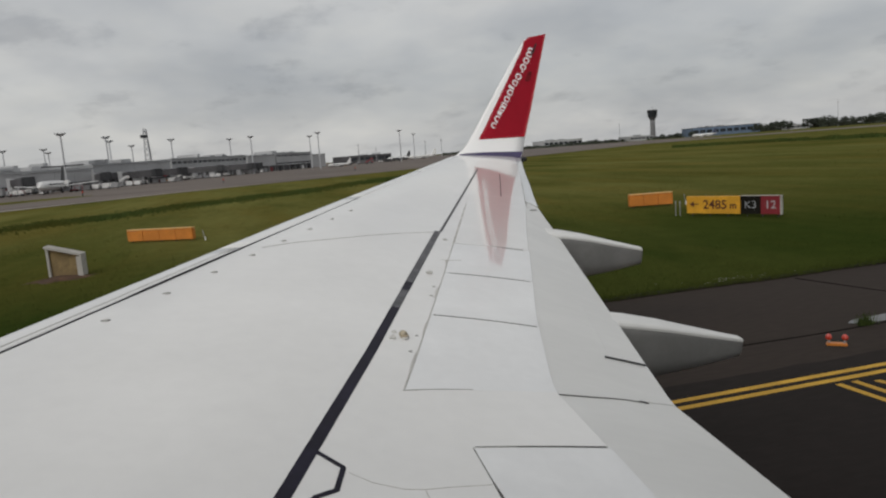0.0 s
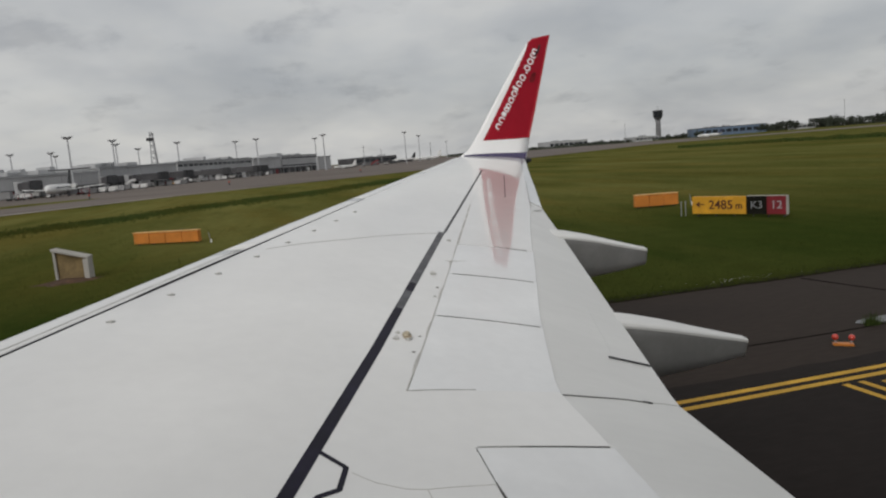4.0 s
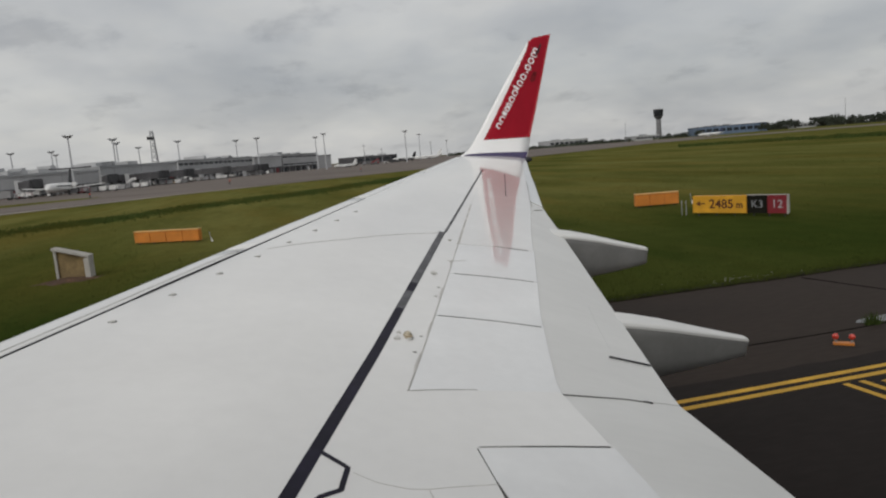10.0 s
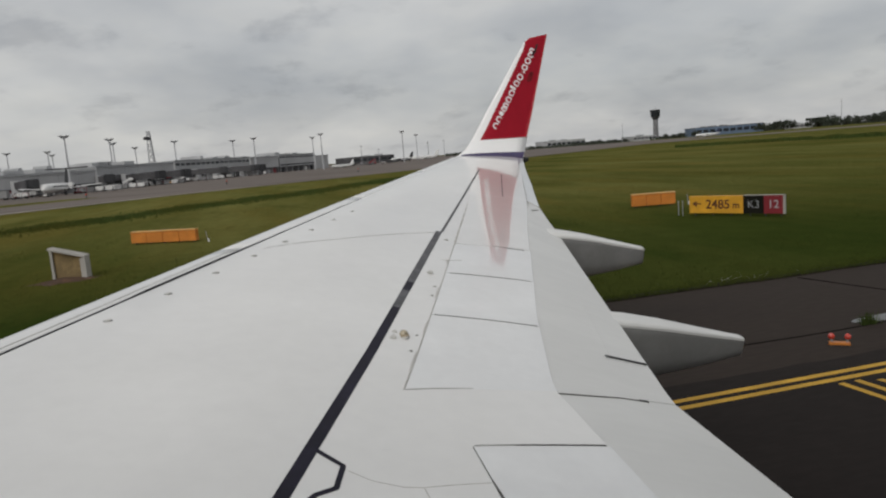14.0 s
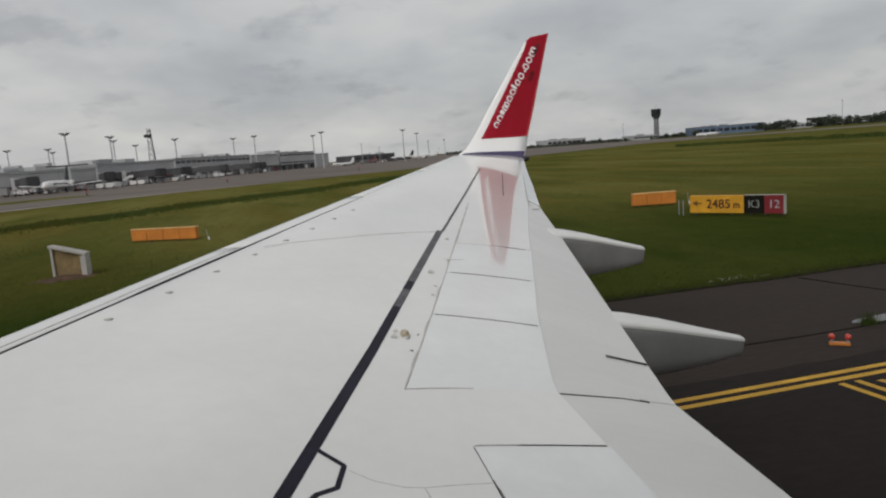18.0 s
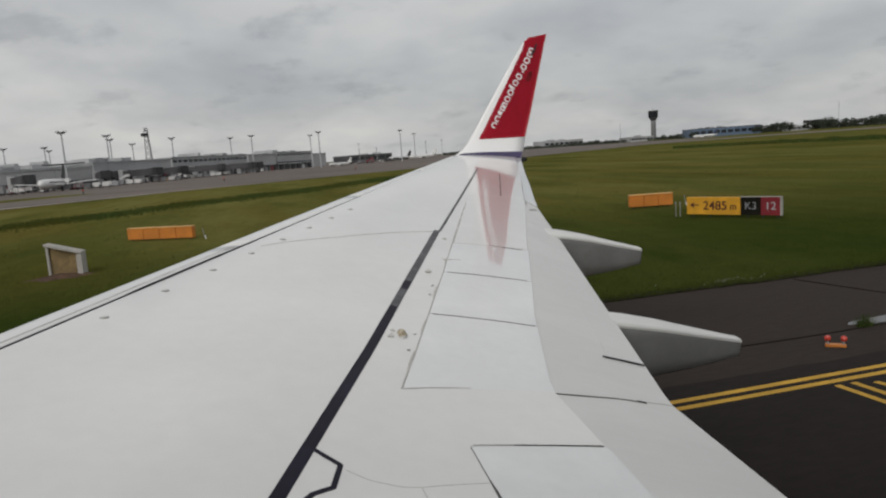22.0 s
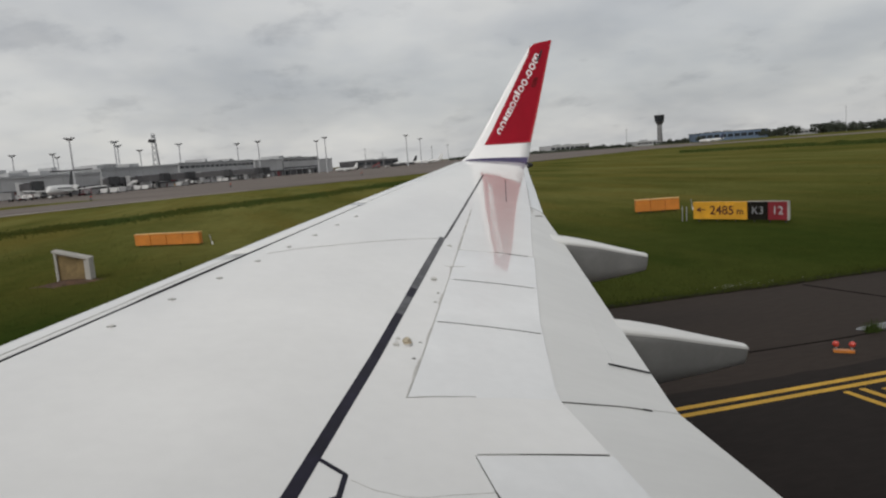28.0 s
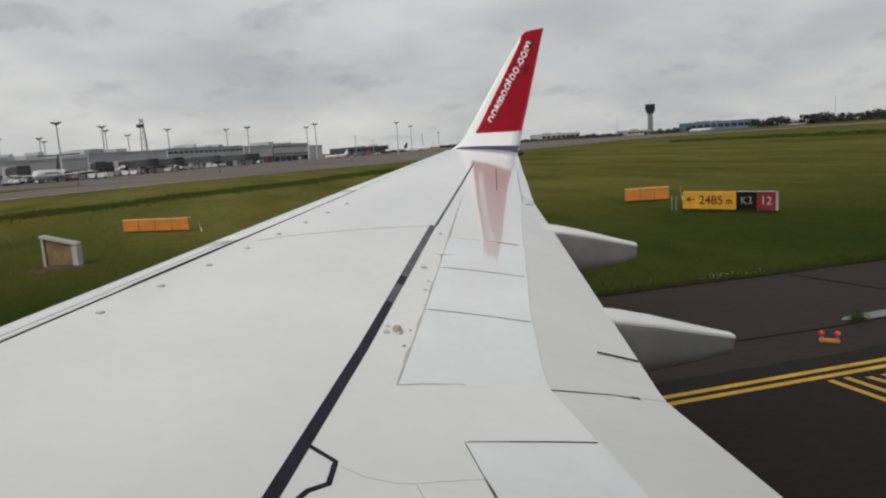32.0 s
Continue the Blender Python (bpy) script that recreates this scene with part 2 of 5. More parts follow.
WATER = material("standing_water", (0.016, 0.014, 0.012), 0.06, vary=0.2, scale=2, fine=12, spec=0.5)
BARK = material("bark", (0.07, 0.055, 0.04), 0.9, vary=0.3, scale=2, fine=12, bump=0.5)
# green lifted so haze over the far trees sits in the colour
LEAVES = material("far_foliage", (0.052, 0.064, 0.044), 0.8, vary=0.3, scale=0.25, fine=1.6, per_object=0.2)
GLASS_DARK = material("tinted_glazing", (0.03, 0.035, 0.042), 0.12, vary=0.1, scale=0.4, fine=2, per_object=0.25)
TAIL_NAVY = material("navy_tail_paint", (0.03, 0.04, 0.09), 0.35, vary=0.1, scale=0.5, fine=4)


def grass_material(name, dry, green, lush, blades=False):
    mat = bpy.data.materials.new(name)
    mat.use_nodes = True
    nt = mat.node_tree
    n, link = nt.nodes.new, nt.links.new
    bsdf = nt.nodes["Principled BSDF"]
    bsdf.inputs["Roughness"].default_value = 0.9
    bsdf.inputs["Specular IOR Level"].default_value = 0.0
    co = n("ShaderNodeTexCoord")

    def field(scale, detail, stretch, low, high, rough=0.6, most=1.0):
        mp = n("ShaderNodeMapping")
        mp.inputs["Scale"].default_value = stretch
        link(co.outputs["Object"], mp.inputs[0])
        tx = n("ShaderNodeTexNoise")
        tx.inputs["Scale"].default_value = scale
        tx.inputs["Detail"].default_value = detail
        tx.inputs["Roughness"].default_value = rough
        link(mp.outputs[0], tx.inputs["Vector"])
        mr = n("ShaderNodeMapRange")
        mr.interpolation_type = "SMOOTHSTEP"
        mr.inputs["From Min"].default_value, mr.inputs["From Max"].default_value = low, high
        mr.inputs["To Max"].default_value = most
        link(tx.outputs["Fac"], mr.inputs["Value"])
        return mr.outputs[0], tx.outputs["Fac"]

    def blend(fac, a, b, kind="MIX"):
        m = n("ShaderNodeMix")
        m.data_type, m.blend_type = "RGBA", kind
        if isinstance(fac, float):
            m.inputs["Factor"].default_value = fac
        else:
            link(fac, m.inputs["Factor"])
        for key, v in (("A", a), ("B", b)):
            if isinstance(v, tuple):
                m.inputs[key].default_value = (*v, 1)
            else:
                link(v, m.inputs[key])
        return m.outputs["Result"]

    # the strip along the paving is lush green, the open field drier, palest ahead of the wing
    sep = n("ShaderNodeSeparateXYZ")
    link(co.outputs["Object"], sep.inputs[0])

    def zone(axis, low, high, a, b):
        mr = n("ShaderNodeMapRange")
        mr.interpolation_type = "SMOOTHSTEP"
        mr.inputs["From Min"].default_value, mr.inputs["From Max"].default_value = low, high
        mr.inputs["To Min"].default_value, mr.inputs["To Max"].default_value = a, b
        link(sep.outputs[axis], mr.inputs["Value"])
        return mr.outputs[0]

    def total(a, b):
        m = n("ShaderNodeMath")
        m.operation, m.use_clamp = "ADD", True
        link(a, m.inputs[0])
        link(b, m.inputs[1])
        return m.outputs[0]

    patches, _ = field(0.075, 4, (1.0, 0.16, 1), 0.36, 0.70, most=0.75)
    patches = total(patches, total(zone("Y", 22, 60, 0.40, 0.0), zone("X", -5, 25, 0.0, 0.22)))
    lushness, _ = field(0.16, 5, (1.0, 0.24, 1), 0.43, 0.72, most=0.42)
    lushness = total(lushness, zone("Y", 19, 46, 0.75, 0.0))
    clumps, _ = field(0.9, 6, (1, 1, 1), 0.30, 0.72, 0.7)
    blade, raw = field(9.0, 5, (1, 1, 1), 0.25, 0.75, 0.7)
    c = blend(patches, dry, green)
    bare, _ = field(0.12, 5, (1.0, 0.22, 1), 0.42, 0.66, 0.66, most=0.72)
    c = blend(bare, c, tuple(0.62 * d + 0.018 * k for d, k in zip(dry, (2, 1, 0))))
    c = blend(lushness, c, lush)
    c = blend(1.0, c, blend(clumps, (0.90, 0.90, 0.88), (1.08, 1.08, 1.06)), "MULTIPLY")
    c = blend(1.0, c, blend(blade, (0.88, 0.89, 0.87), (1.1, 1.1, 1.08)), "MULTIPLY")
    if blades:
        geo = n("ShaderNodeNewGeometry")
        mr = n("ShaderNodeMapRange")
        mr.inputs["To Min"].default_value, mr.inputs["To Max"].default_value = 0.92, 1.09
        link(geo.outputs["Random Per Island"], mr.inputs["Value"])
        tri = n("ShaderNodeCombineXYZ")
        for k in range(3):
            link(mr.outputs[0], tri.inputs[k])
        c = blend(1.0, c, tri.outputs[0], "MULTIPLY")
    link(c, bsdf.inputs["Base Color"])
    if not blades:
        bp = n("ShaderNodeBump")
        bp.inputs["Strength"].default_value, bp.inputs["Distance"].default_value = 0.6, 0.08
        link(raw, bp.inputs["Height"])
        link(bp.outputs[0], bsdf.inputs["Normal"])
    return mat


GRASS = grass_material("meadow_grass", (0.156, 0.147, 0.049), (0.067, 0.076, 0.018), (0.031, 0.046, 0.010))
BLADES = grass_material("grass_blades", (0.160, 0.152, 0.051), (0.071, 0.081, 0.020), (0.034, 0.050, 0.011), True)
REEDS = grass_material("ditch_reeds", (0.066, 0.086, 0.026), (0.054, 0.077, 0.022), (0.043, 0.064, 0.018), True)


# ---------------------------------------------------------------- mesh helpers
def mesh_object(name, verts, faces, mat, parent=None, label="", smooth=False, mats=None, face_mats=None):
    me = bpy.data.meshes.new(name)
    me.from_pydata([tuple(v) for v in verts], [], faces)
    for m in (mats or [mat]):
        me.materials.append(m)
    if face_mats is not None:
        me.polygons.foreach_set("material_index", face_mats)
    if smooth:
        me.polygons.foreach_set("use_smooth", [True] * len(me.polygons))
    me.update()
    ob = new(name, me)
    if parent is not None:
        ob.parent = parent
    if label:
        tagged(ob, label)
    return ob


def part(name, bm, mat, parent=None, label="", smooth=False):
    bmesh.ops.recalc_face_normals(bm, faces=bm.faces)
    me = bpy.data.meshes.new(name)
    bm.to_mesh(me)
    bm.free()
    me.materials.append(mat)
    if smooth:
        me.polygons.foreach_set("use_smooth", [True] * len(me.polygons))
    ob = new(name, me)
    if parent is not None:
        ob.parent = parent
    if label:
        tagged(ob, label)
    return ob


def thing(name, place=(0, 0, 0), turn=0.0, **tags):
    ob = new(name)
    ob.matrix_basis = pose(*place, 0, 0, turn)
    return tagged(ob, **tags)


def block(bm, x0, x1, y0, y1, z0, z1, bevel=0.0, taper=1.0, skew=0.0):
    """A box, its top drawn in by taper about its middle."""
    cx, cy = (x0 + x1) / 2, (y0 + y1) / 2
    vs = []
    for z, k in ((z0, 1.0), (z1, taper)):
        for x, y in ((x0, y0), (x1, y0), (x1, y1), (x0, y1)):
            vs.append(bm.verts.new((cx + (x - cx) * k + (skew if z == z1 else 0), cy + (y - cy) * k, z)))
    fs = [(3, 2, 1, 0), (4, 5, 6, 7), (0, 1, 5, 4), (1, 2, 6, 5), (2, 3, 7, 6), (3, 0, 4, 7)]
    made = [bm.faces.new([vs[i] for i in f]) for f in fs]
    if bevel:
        edges = list({e for f in made for e in f.edges})
        bmesh.ops.bevel(bm, geom=edges, offset=bevel, segments=2, affect="EDGES")
    return bm


def tube(bm, a, b, r0, r1=None, sides=10, cap=True):
    a, b = Vector(a), Vector(b)
    r1 = r0 if r1 is None else r1
    q = (b - a).to_track_quat("Z", "Y")
    rings = []
    for p, r in ((a, r0), (b, r1)):
        rings.append([bm.verts.new(p + q @ Vector((r * math.cos(2 * math.pi * k / sides), r * math.sin(2 * math.pi * k / sides), 0)))
                      for k in range(sides)])
    for k in range(sides):
        j = (k + 1) % sides
        bm.faces.new((rings[0][k], rings[0][j], rings[1][j], rings[1][k]))
    if cap:
        bm.faces.new(rings[0][::-1])
        bm.faces.new(rings[1])
    return bm


def loft(bm, sections, closed_ends=True):
    """Joins closed rings of equally many points."""
    rings = [[bm.verts.new(p) for p in s] for s in sections]
    k = len(rings[0])
    for a, b in zip(rings, rings[1:]):
        for i in range(k):
            j = (i + 1) % k
            bm.faces.new((a[i], a[j], b[j], b[i]))
    if closed_ends:
        bm.faces.new(rings[0][::-1])
        bm.faces.new(rings[-1])
    return bm


def ramp(x, xs, ys):
    return float(np.interp(x, xs, ys))


# ---------------------------------------------------------------- the wing's surface


def front_x(y):
    return -3.62 + 0.52 * y


def rear_x(y):
    return 2.70 + 0.2655 * max(y - 4.255, 0.0) + 0.0063 * max(y - 8.0, 0.0) ** 2


def chord_at(x, y):
    return (x - front_x(y)) / (rear_x(y) - front_x(y))


def box_end(y):
    """Where the fixed wing ends and the flaps begin."""
    return chord_at(ramp(y, (0.0, 3.0, 3.965, 5.185, 8.24, 10.2, 14.1, 15.7), (1.69, 1.675, 1.662, 2.06, 3.222, 4.0, 5.422, 5.95)), y)


def hinge(y):
    """The spoilers' hinge line, straight in plan."""
    return chord_at(0.68 + 0.3735 * (y - 3.762), y)


def inboard_hinge(y):
    return chord_at(0.887, y)


def skin(u, y, lift=0.0):
    """A point of the wing's upper surface: u from leading to trailing edge, y outboard."""
    zf, zr = 3.105 + 0.0717 * (y - 4.19), 2.114 + 0.1416 * (y - 4.25)
    drop = u ** 1.6 if u > 0 else 0.0
    return Vector((front_x(y) + (rear_x(y) - front_x(y)) * u, y, zf + (zr - zf) * drop + lift))


def stand_off(u, y):
    """How far the spoilers and the fixed skin behind the hinge stand above the flap's line."""
    behind = (u - hinge(y)) * (rear_x(y) - front_x(y))
    return max(behind, 0.0) * ramp(y, (2.0, 4.0, 6.0, 7.5, 9.0, 10.5, 13.5), (0.012, 0.05, 0.108, 0.112, 0.092, 0.066, 0.03))


def flap_rise(u, y):
    """The flaps take up the raised line of the spoilers and fair it out to the trailing edge."""
    b = box_end(y)
    return stand_off(b, y) * min(1.0, max(0.0, (1.0 - u) / (1.0 - b)))


def rise(u, y):
    return stand_off(u, y) if u < box_end(y) else flap_rise(u, y)


def value(f, y):
    return f(y) if callable(f) else f


def panel(name, mat, parent, u0, u1, y0, y1, lift=0.0, thick=0.05, nu=10, ny=16, label="", edge=0.0, y0_end=None, y1_end=None, raised=False):
    """A solid piece of skin between two chord lines and two span stations; the span stations may slant (those named end hold at u1)."""
    y0_end = y0 if y0_end is None else y0_end
    y1_end = y1 if y1_end is None else y1_end
    us = [i / nu for i in range(nu + 1)]
    vs = [j / ny for j in range(ny + 1)]
    verts, faces = [], []
    for side in (0, 1):
        for i in us:
            for j in vs:
                y = (y0 + (y0_end - y0) * i) * (1 - j) + (y1 + (y1_end - y1) * i) * j
                a, b = value(u0, y), value(u1, y)
                t = thick(i) if callable(thick) else thick
                border = min(i, 1 - i, j, 1 - j) < 1e-6
                u = a + (b - a) * i
                up = 0.0 if not raised else (flap_rise(u, y) if raised == 2 else stand_off(u, y))
                verts.append(skin(u, y, lift + up - (side * t) - (edge if border and side == 0 else 0.0)))
    w = ny + 1
    top = (nu + 1) * w
    for i in range(nu):
        for j in range(ny):
            k = i * w + j
            faces.append((k, k + w, k + w + 1, k + 1))
            faces.append((top + k, top + k + 1, top + k + w + 1, top + k + w))
    smooth = len(faces)
    rim = [i * w for i in range(nu)] + [nu * w + j for j in range(ny)] + [i * w + ny for i in range(nu, 0, -1)] + [j for j in range(ny, 0, -1)]
    base = len(verts)
    verts += [verts[k] for k in rim] + [verts[top + k] for k in rim]
    m = len(rim)
    for k in range(m):
        q = (k + 1) % m
        faces.append((base + k, base + m + k, base + m + q, base + q))
    ob = mesh_object(name, verts, faces, mat, parent, label)
    ob.data.polygons.foreach_set("use_smooth", [k < smooth for k in range(len(faces))])
    return ob


def ribbon(name, mat, parent, ends, width, height=0.003, steps=12, base=0.0, label=""):
    """A thin raised strip along straight runs between plan points."""
    pts = []
    for (xa, ya), (xb, yb) in zip(ends, ends[1:]):
        for k in range(steps):
            f = k / steps
            pts.append((xa + (xb - xa) * f, ya + (yb - ya) * f))
    pts.append(ends[-1])
    P = [skin(chord_at(x, y), y) for x, y in pts]
    verts, faces = [], []
    for k, p in enumerate(P):
        d = (P[min(k + 1, len(P) - 1)] - P[max(k - 1, 0)])
        d.z = 0
        d.normalize()
        s = Vector((d.y, -d.x, 0)) * (width(k / (len(P) - 1)) if callable(width) else width) / 2
        for off, h in ((-s, -0.004), (-s, height), (s, height), (s, -0.004)):
            q = p + off
            # keep both borders on the curved skin
            span = rear_x(q.y) - front_x(q.y)
            u = (q.x - front_x(q.y)) / span
            verts.append(skin(u, q.y, base + h + rise(u, q.y)))
    for k in range(len(P) - 1):
        a = 4 * k
        for i in range(3):
            faces.append((a + i, a + 4 + i, a + 5 + i, a + 1 + i))
    faces.append((0, 1, 2, 3))
    e = 4 * (len(P) - 1)
    faces.append((e + 3, e + 2, e + 1, e))
    return mesh_object(name, verts, faces, mat, parent, label)


def build_airliner():
    plane = thing("airliner", label="white twin-jet airliner with a long swept wing and red winglet", category="airplane")

    # fixed wing: front skin down to the hinge line, sunken bay behind it, lower skin
    panel("wing_skin", WHITE_PAINT, plane, 0.0, hinge, -0.25, 15.66, thick=lambda i: 0.06, nu=26, ny=70,
                 label="glossy white painted upper wing skin")
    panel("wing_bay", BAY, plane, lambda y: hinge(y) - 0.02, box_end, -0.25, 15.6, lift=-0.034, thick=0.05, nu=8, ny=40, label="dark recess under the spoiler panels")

    # underside of the wing
    sec = []
    for j in range(24):
        y = -0.25 + (15.6 + 0.25) * j / 23
        c = rear_x(y) - front_x(y)
        ring = []
        for u, d in ((-0.06, 0.05), (0.02, 0.062), (0.3, 0.064), (0.6, 0.068), (0.75, 0.09), (0.75, 0.10), (0.45, 0.115 * c * 0.55 + 0.08),
                     (0.2, 0.12 * c * 0.6 + 0.08), (0.02, 0.09 * c * 0.6 + 0.06), (-0.06, 0.12)):
            p = skin(max(u, 0.0), y, -d)
            p.x = front_x(y) + c * u
            ring.append(p)
        sec.append(ring)
    part("wing_underside", loft(bmesh.new(), sec), SHADED_GREY_PAINT, plane, "grey painted underside of the wing", True)

    # slats: rounded noses ahead of a narrow gap
    cuts = (0.9, 4.05, 6.62, 9.6, 12.7, 15.5)
    for y0, y1 in zip(cuts, cuts[1:]):
        rings, gap_strip, line = [], [], []
        for j in range(13):
            y = y0 + 0.004 + (y1 - y0 - 0.008) * j / 12
            reach = ramp(y, (1, 4.5, 10.0, 15.6), (0.30, 0.262, 0.195, 0.09))
            rise = ramp(y, (1, 4.6, 5.9, 6.7, 7.8, 9.3, 11.7, 15.6), (0.012, 0.010, 0.011, 0.014, 0.018, 0.014, 0.005, 0.0))
            step = ramp(y, (1, 5.2, 5.35, 6.2, 6.8, 8.0, 15.6), (0.007, 0.007, 0.013, 0.013, 0.008, 0.003, 0.0))
            p = skin(0.0, y)
            ring = [p + Vector((-0.018, 0, step))]
            for k in range(1, 6):
                f = k / 5
                ring.append(p + Vector((-0.018 - reach * 0.86 * f, 0, step + (rise - step) * math.sin(f * math.pi / 2))))
            for k in range(1, 6):
                w = k / 5 * math.pi / 2
                ring.append(p + Vector((-0.018 - reach * (0.86 + 0.30 * math.sin(w)), 0, rise - 0.55 * reach * (1 - math.cos(w)))))
            ring.append(p + Vector((-0.018, 0, -0.5 * reach)))
            rings.append(ring)
            gap_strip.append([p + Vector((dx, 0, dz)) for dx, dz in ((-0.016, step - 0.001), (-0.010, step - 0.002), (-0.006, -0.03), (-0.016, -0.03))])
            f = 0.30
            q = p + Vector((-0.018 - reach * 0.86 * f, 0, step + (rise - step) * math.sin(f * math.pi / 2)))
            line.append([q + Vector((dx, 0, dz)) for dx, dz in ((-0.006, 0.002), (0.006, 0.002), (0.006, -0.01), (-0.006, -0.01))])
        slat = part("slat", loft(bmesh.new(), rings), WHITE_PAINT, plane, "white leading-edge slat with a rounded nose", True)
        if 4 < y0 < 6.3 or y0 < 1:
            part("slat_seam", loft(bmesh.new(), line), FAINT, slat)
        if y0 < 7:
            part("slat_gap_strip", loft(bmesh.new(), gap_strip), GROOVE, plane, "dark strip in the gap behind the slat")

    # spoiler panels, each with its own gap
    stations = ((3.75, 3.895), (5.04, 4.976), (6.147, 6.06), (7.264, 7.19))
    gap = 0.0065
    for (a, ae), (b, be) in zip(stations, stations[1:]):
        panel("spoiler", SPOILER_PAINT, plane, lambda y: hinge(y) + 0.0005, lambda y: box_end(y) + 0.003, a + gap, b - gap, nu=8, ny=10, thick=0.03,
              y0_end=ae + gap, y1_end=be - gap, edge=0.0015, raised=True, label="white spoiler panel with a dark hinge gap")
    # inboard spoiler and the fixed skins beside the panels
    panel("spoiler", SPOILER_PAINT, plane, lambda y: inboard_hinge(y) + 0.0010, lambda y: box_end(y) + 0.003, 1.2, 3.152, nu=8, ny=10, thick=0.03, y1_end=3.255,
          edge=0.0015, raised=True, label="white inboard spoiler panel outlined by a dark gap")
    panel("fixed_panel", WHITE_PAINT, plane, hinge, box_end, 3.090, 3.751, nu=10, ny=8, thick=0.03, y0_end=3.271, y1_end=3.896, raised=True)
    panel("fixed_panel", WHITE_PAINT, plane, hinge, lambda y: inboard_hinge(y) - 0.0008, 1.2, 3.0885, nu=4, ny=8, thick=0.03, y1_end=3.164, raised=True)
    panel("fixed_panel", WHITE_PAINT, plane, hinge, box_end, -0.25, 1.19, nu=6, ny=6, thick=0.03, raised=True)
    panel("fixed_panel", WHITE_PAINT, plane, hinge, box_end, 7.270, 15.66, nu=10, ny=44, thick=0.03, y0_end=7.196, raised=True)

    # flaps, aileron and their seams
    thin = lambda i: 0.10 * (1 - i) + 0.012
    panel("flap", FLAP_PAINT, plane, lambda y: box_end(y) - 0.012, 1.0, -0.1, 3.876, lift=-0.012, thick=thin, nu=10, ny=16, y1_end=4.212, raised=2,
          label="light grey inboard trailing-edge flap")
    panel("flap", FLAP_PAINT, plane, lambda y: box_end(y) - 0.012, lambda y: 1.0 - ramp(y, (8.9, 10.43), (0.0, 0.03)), 3.884, 10.42, lift=-0.010, thick=thin, nu=10, ny=40, y0_end=4.222, raised=2,
          label="light grey outboard trailing-edge flap")
    panel("aileron", SPOILER_PAINT, plane, lambda y: box_end(y) + 0.001, lambda y: 1.0 - ramp(y, (10.43, 12.5), (0.03, 0.0)), 10.50, 14.2, lift=-0.002, thick=thin, nu=8, ny=20, raised=2,
          label="white aileron near the wing tip")
    panel("tip_panel", WHITE_PAINT, plane, lambda y: box_end(y) + 0.001, 1.0, 14.22, 15.66, lift=-0.002, thick=thin, nu=6, ny=10, raised=2)
    panel("aft_flap", FLAP_PAINT, plane, 0.915, 1.0, 4.77, 5.86, lift=-0.0085, thick=lambda i: 0.012, nu=4, ny=8, y0_end=4.845, raised=2, label="raised aft flap segment beside a fairing")
    ribbon("seam", GROOVE, plane, ((2.443, 4.752), (2.84, 4.834)), lambda f: 0.012 + 0.003 * f, 0.005)
    ribbon("seam", SEAM, plane, ((1.655, 3.884), (1.92, 3.962), (2.20, 4.056), (2.40, 4.10)), 0.006, 0.002, base=-0.008)
    ribbon("seam", RUBBER, plane, ((2.35, 4.094), (2.42, 4.106)), 0.013, 0.005, base=-0.008)
    ribbon("seam", FAINT, plane, ((3.93, 9.85), (4.16, 10.14)), 0.012, 0.002)

    # walkway stripe: bold inboard, worn further out, then a thin line to the tip
    def stripe_x(y):
        return 0.115 + 0.3945 * (y - 3.09)

    def stripe(mat, y0, y1, width, label="", shift=0.0):
        ribbon("stripe", mat, plane, ((stripe_x(y0) + shift, y0), (stripe_x(y1) + shift, y1)), width, 0.003, 24, label=label)

    stripe(STRIPE_PAINT, 2.3, 5.10, 0.062, "dark indigo walkway stripe")
    stripe(WORN_STRIPE, 5.10, 5.52, 0.062, "worn grey length of the walkway stripe")
    stripe(STRIPE_PAINT, 5.52, 5.74, 0.064)
    stripe(WORN_STRIPE, 5.74, 7.70, 0.066, "worn grey length of the walkway stripe")
    ribbon("stripe", WORN_STRIPE, plane, ((1.965, 7.70), (4.228, 13.245)), 0.030, 0.002, 24, label="thin dark line towards the wing tip")
    ribbon("step_outline", STRIPE_PAINT, plane, ((0.130, 3.056), (0.232, 2.936), (0.182, 2.767), (0.095, 2.717), (0.02, 2.62)), 0.024, 0.003,
           label="dark angular outline beside the walkway stripe")

    # skin joints
    ribbon("seam", FAINT, plane, ((1.92, 7.66), (1.468, 7.415), (1.063, 7.18), (0.685, 6.955), (0.236, 6.74), (-0.02, 6.58)), 0.011, 0.0015, label="curved skin joint")
    ribbon("seam", SEAM, plane, ((2.40, 7.245), (2.76, 7.192)), lambda f: 0.004 + 0.010 * f, 0.0010, base=0.001)
    ribbon("seam", SEAM, plane, ((1.62, 6.149), (2.37, 6.060)), lambda f: 0.0009 + 0.0034 * f, 0.0010, base=0.001)
    ribbon("seam", SEAM, plane, ((1.185, 5.038), (1.985, 4.977)), lambda f: 0.0008 + 0.0026 * f, 0.0012, base=0.001)
    ribbon("seam", SEAM, plane, ((0.90, 3.161), (1.66, 3.260)), lambda f: 0.0018 + 0.003 * f, 0.0012, base=0.001)
    ribbon("seam", SEAM, plane, ((0.888, 2.86), (0.894, 2.3)), lambda f: 0.004 + 0.010 * min(1.0, 6 * f), 0.0015, base=0.001)
    ribbon("seam", PLATE, plane, ((1.66, 6.56), (1.87, 6.60)), 0.006, 0.0012, base=0.001)
    ribbon("hinge_seam", HINGE_SEALANT, plane, ((0.672, 3.752), (1.160, 5.045), (1.575, 6.15), (1.990, 7.27)), 0.008, 0.0010, 16, base=0.001, label="grey hinge line along the spoilers")
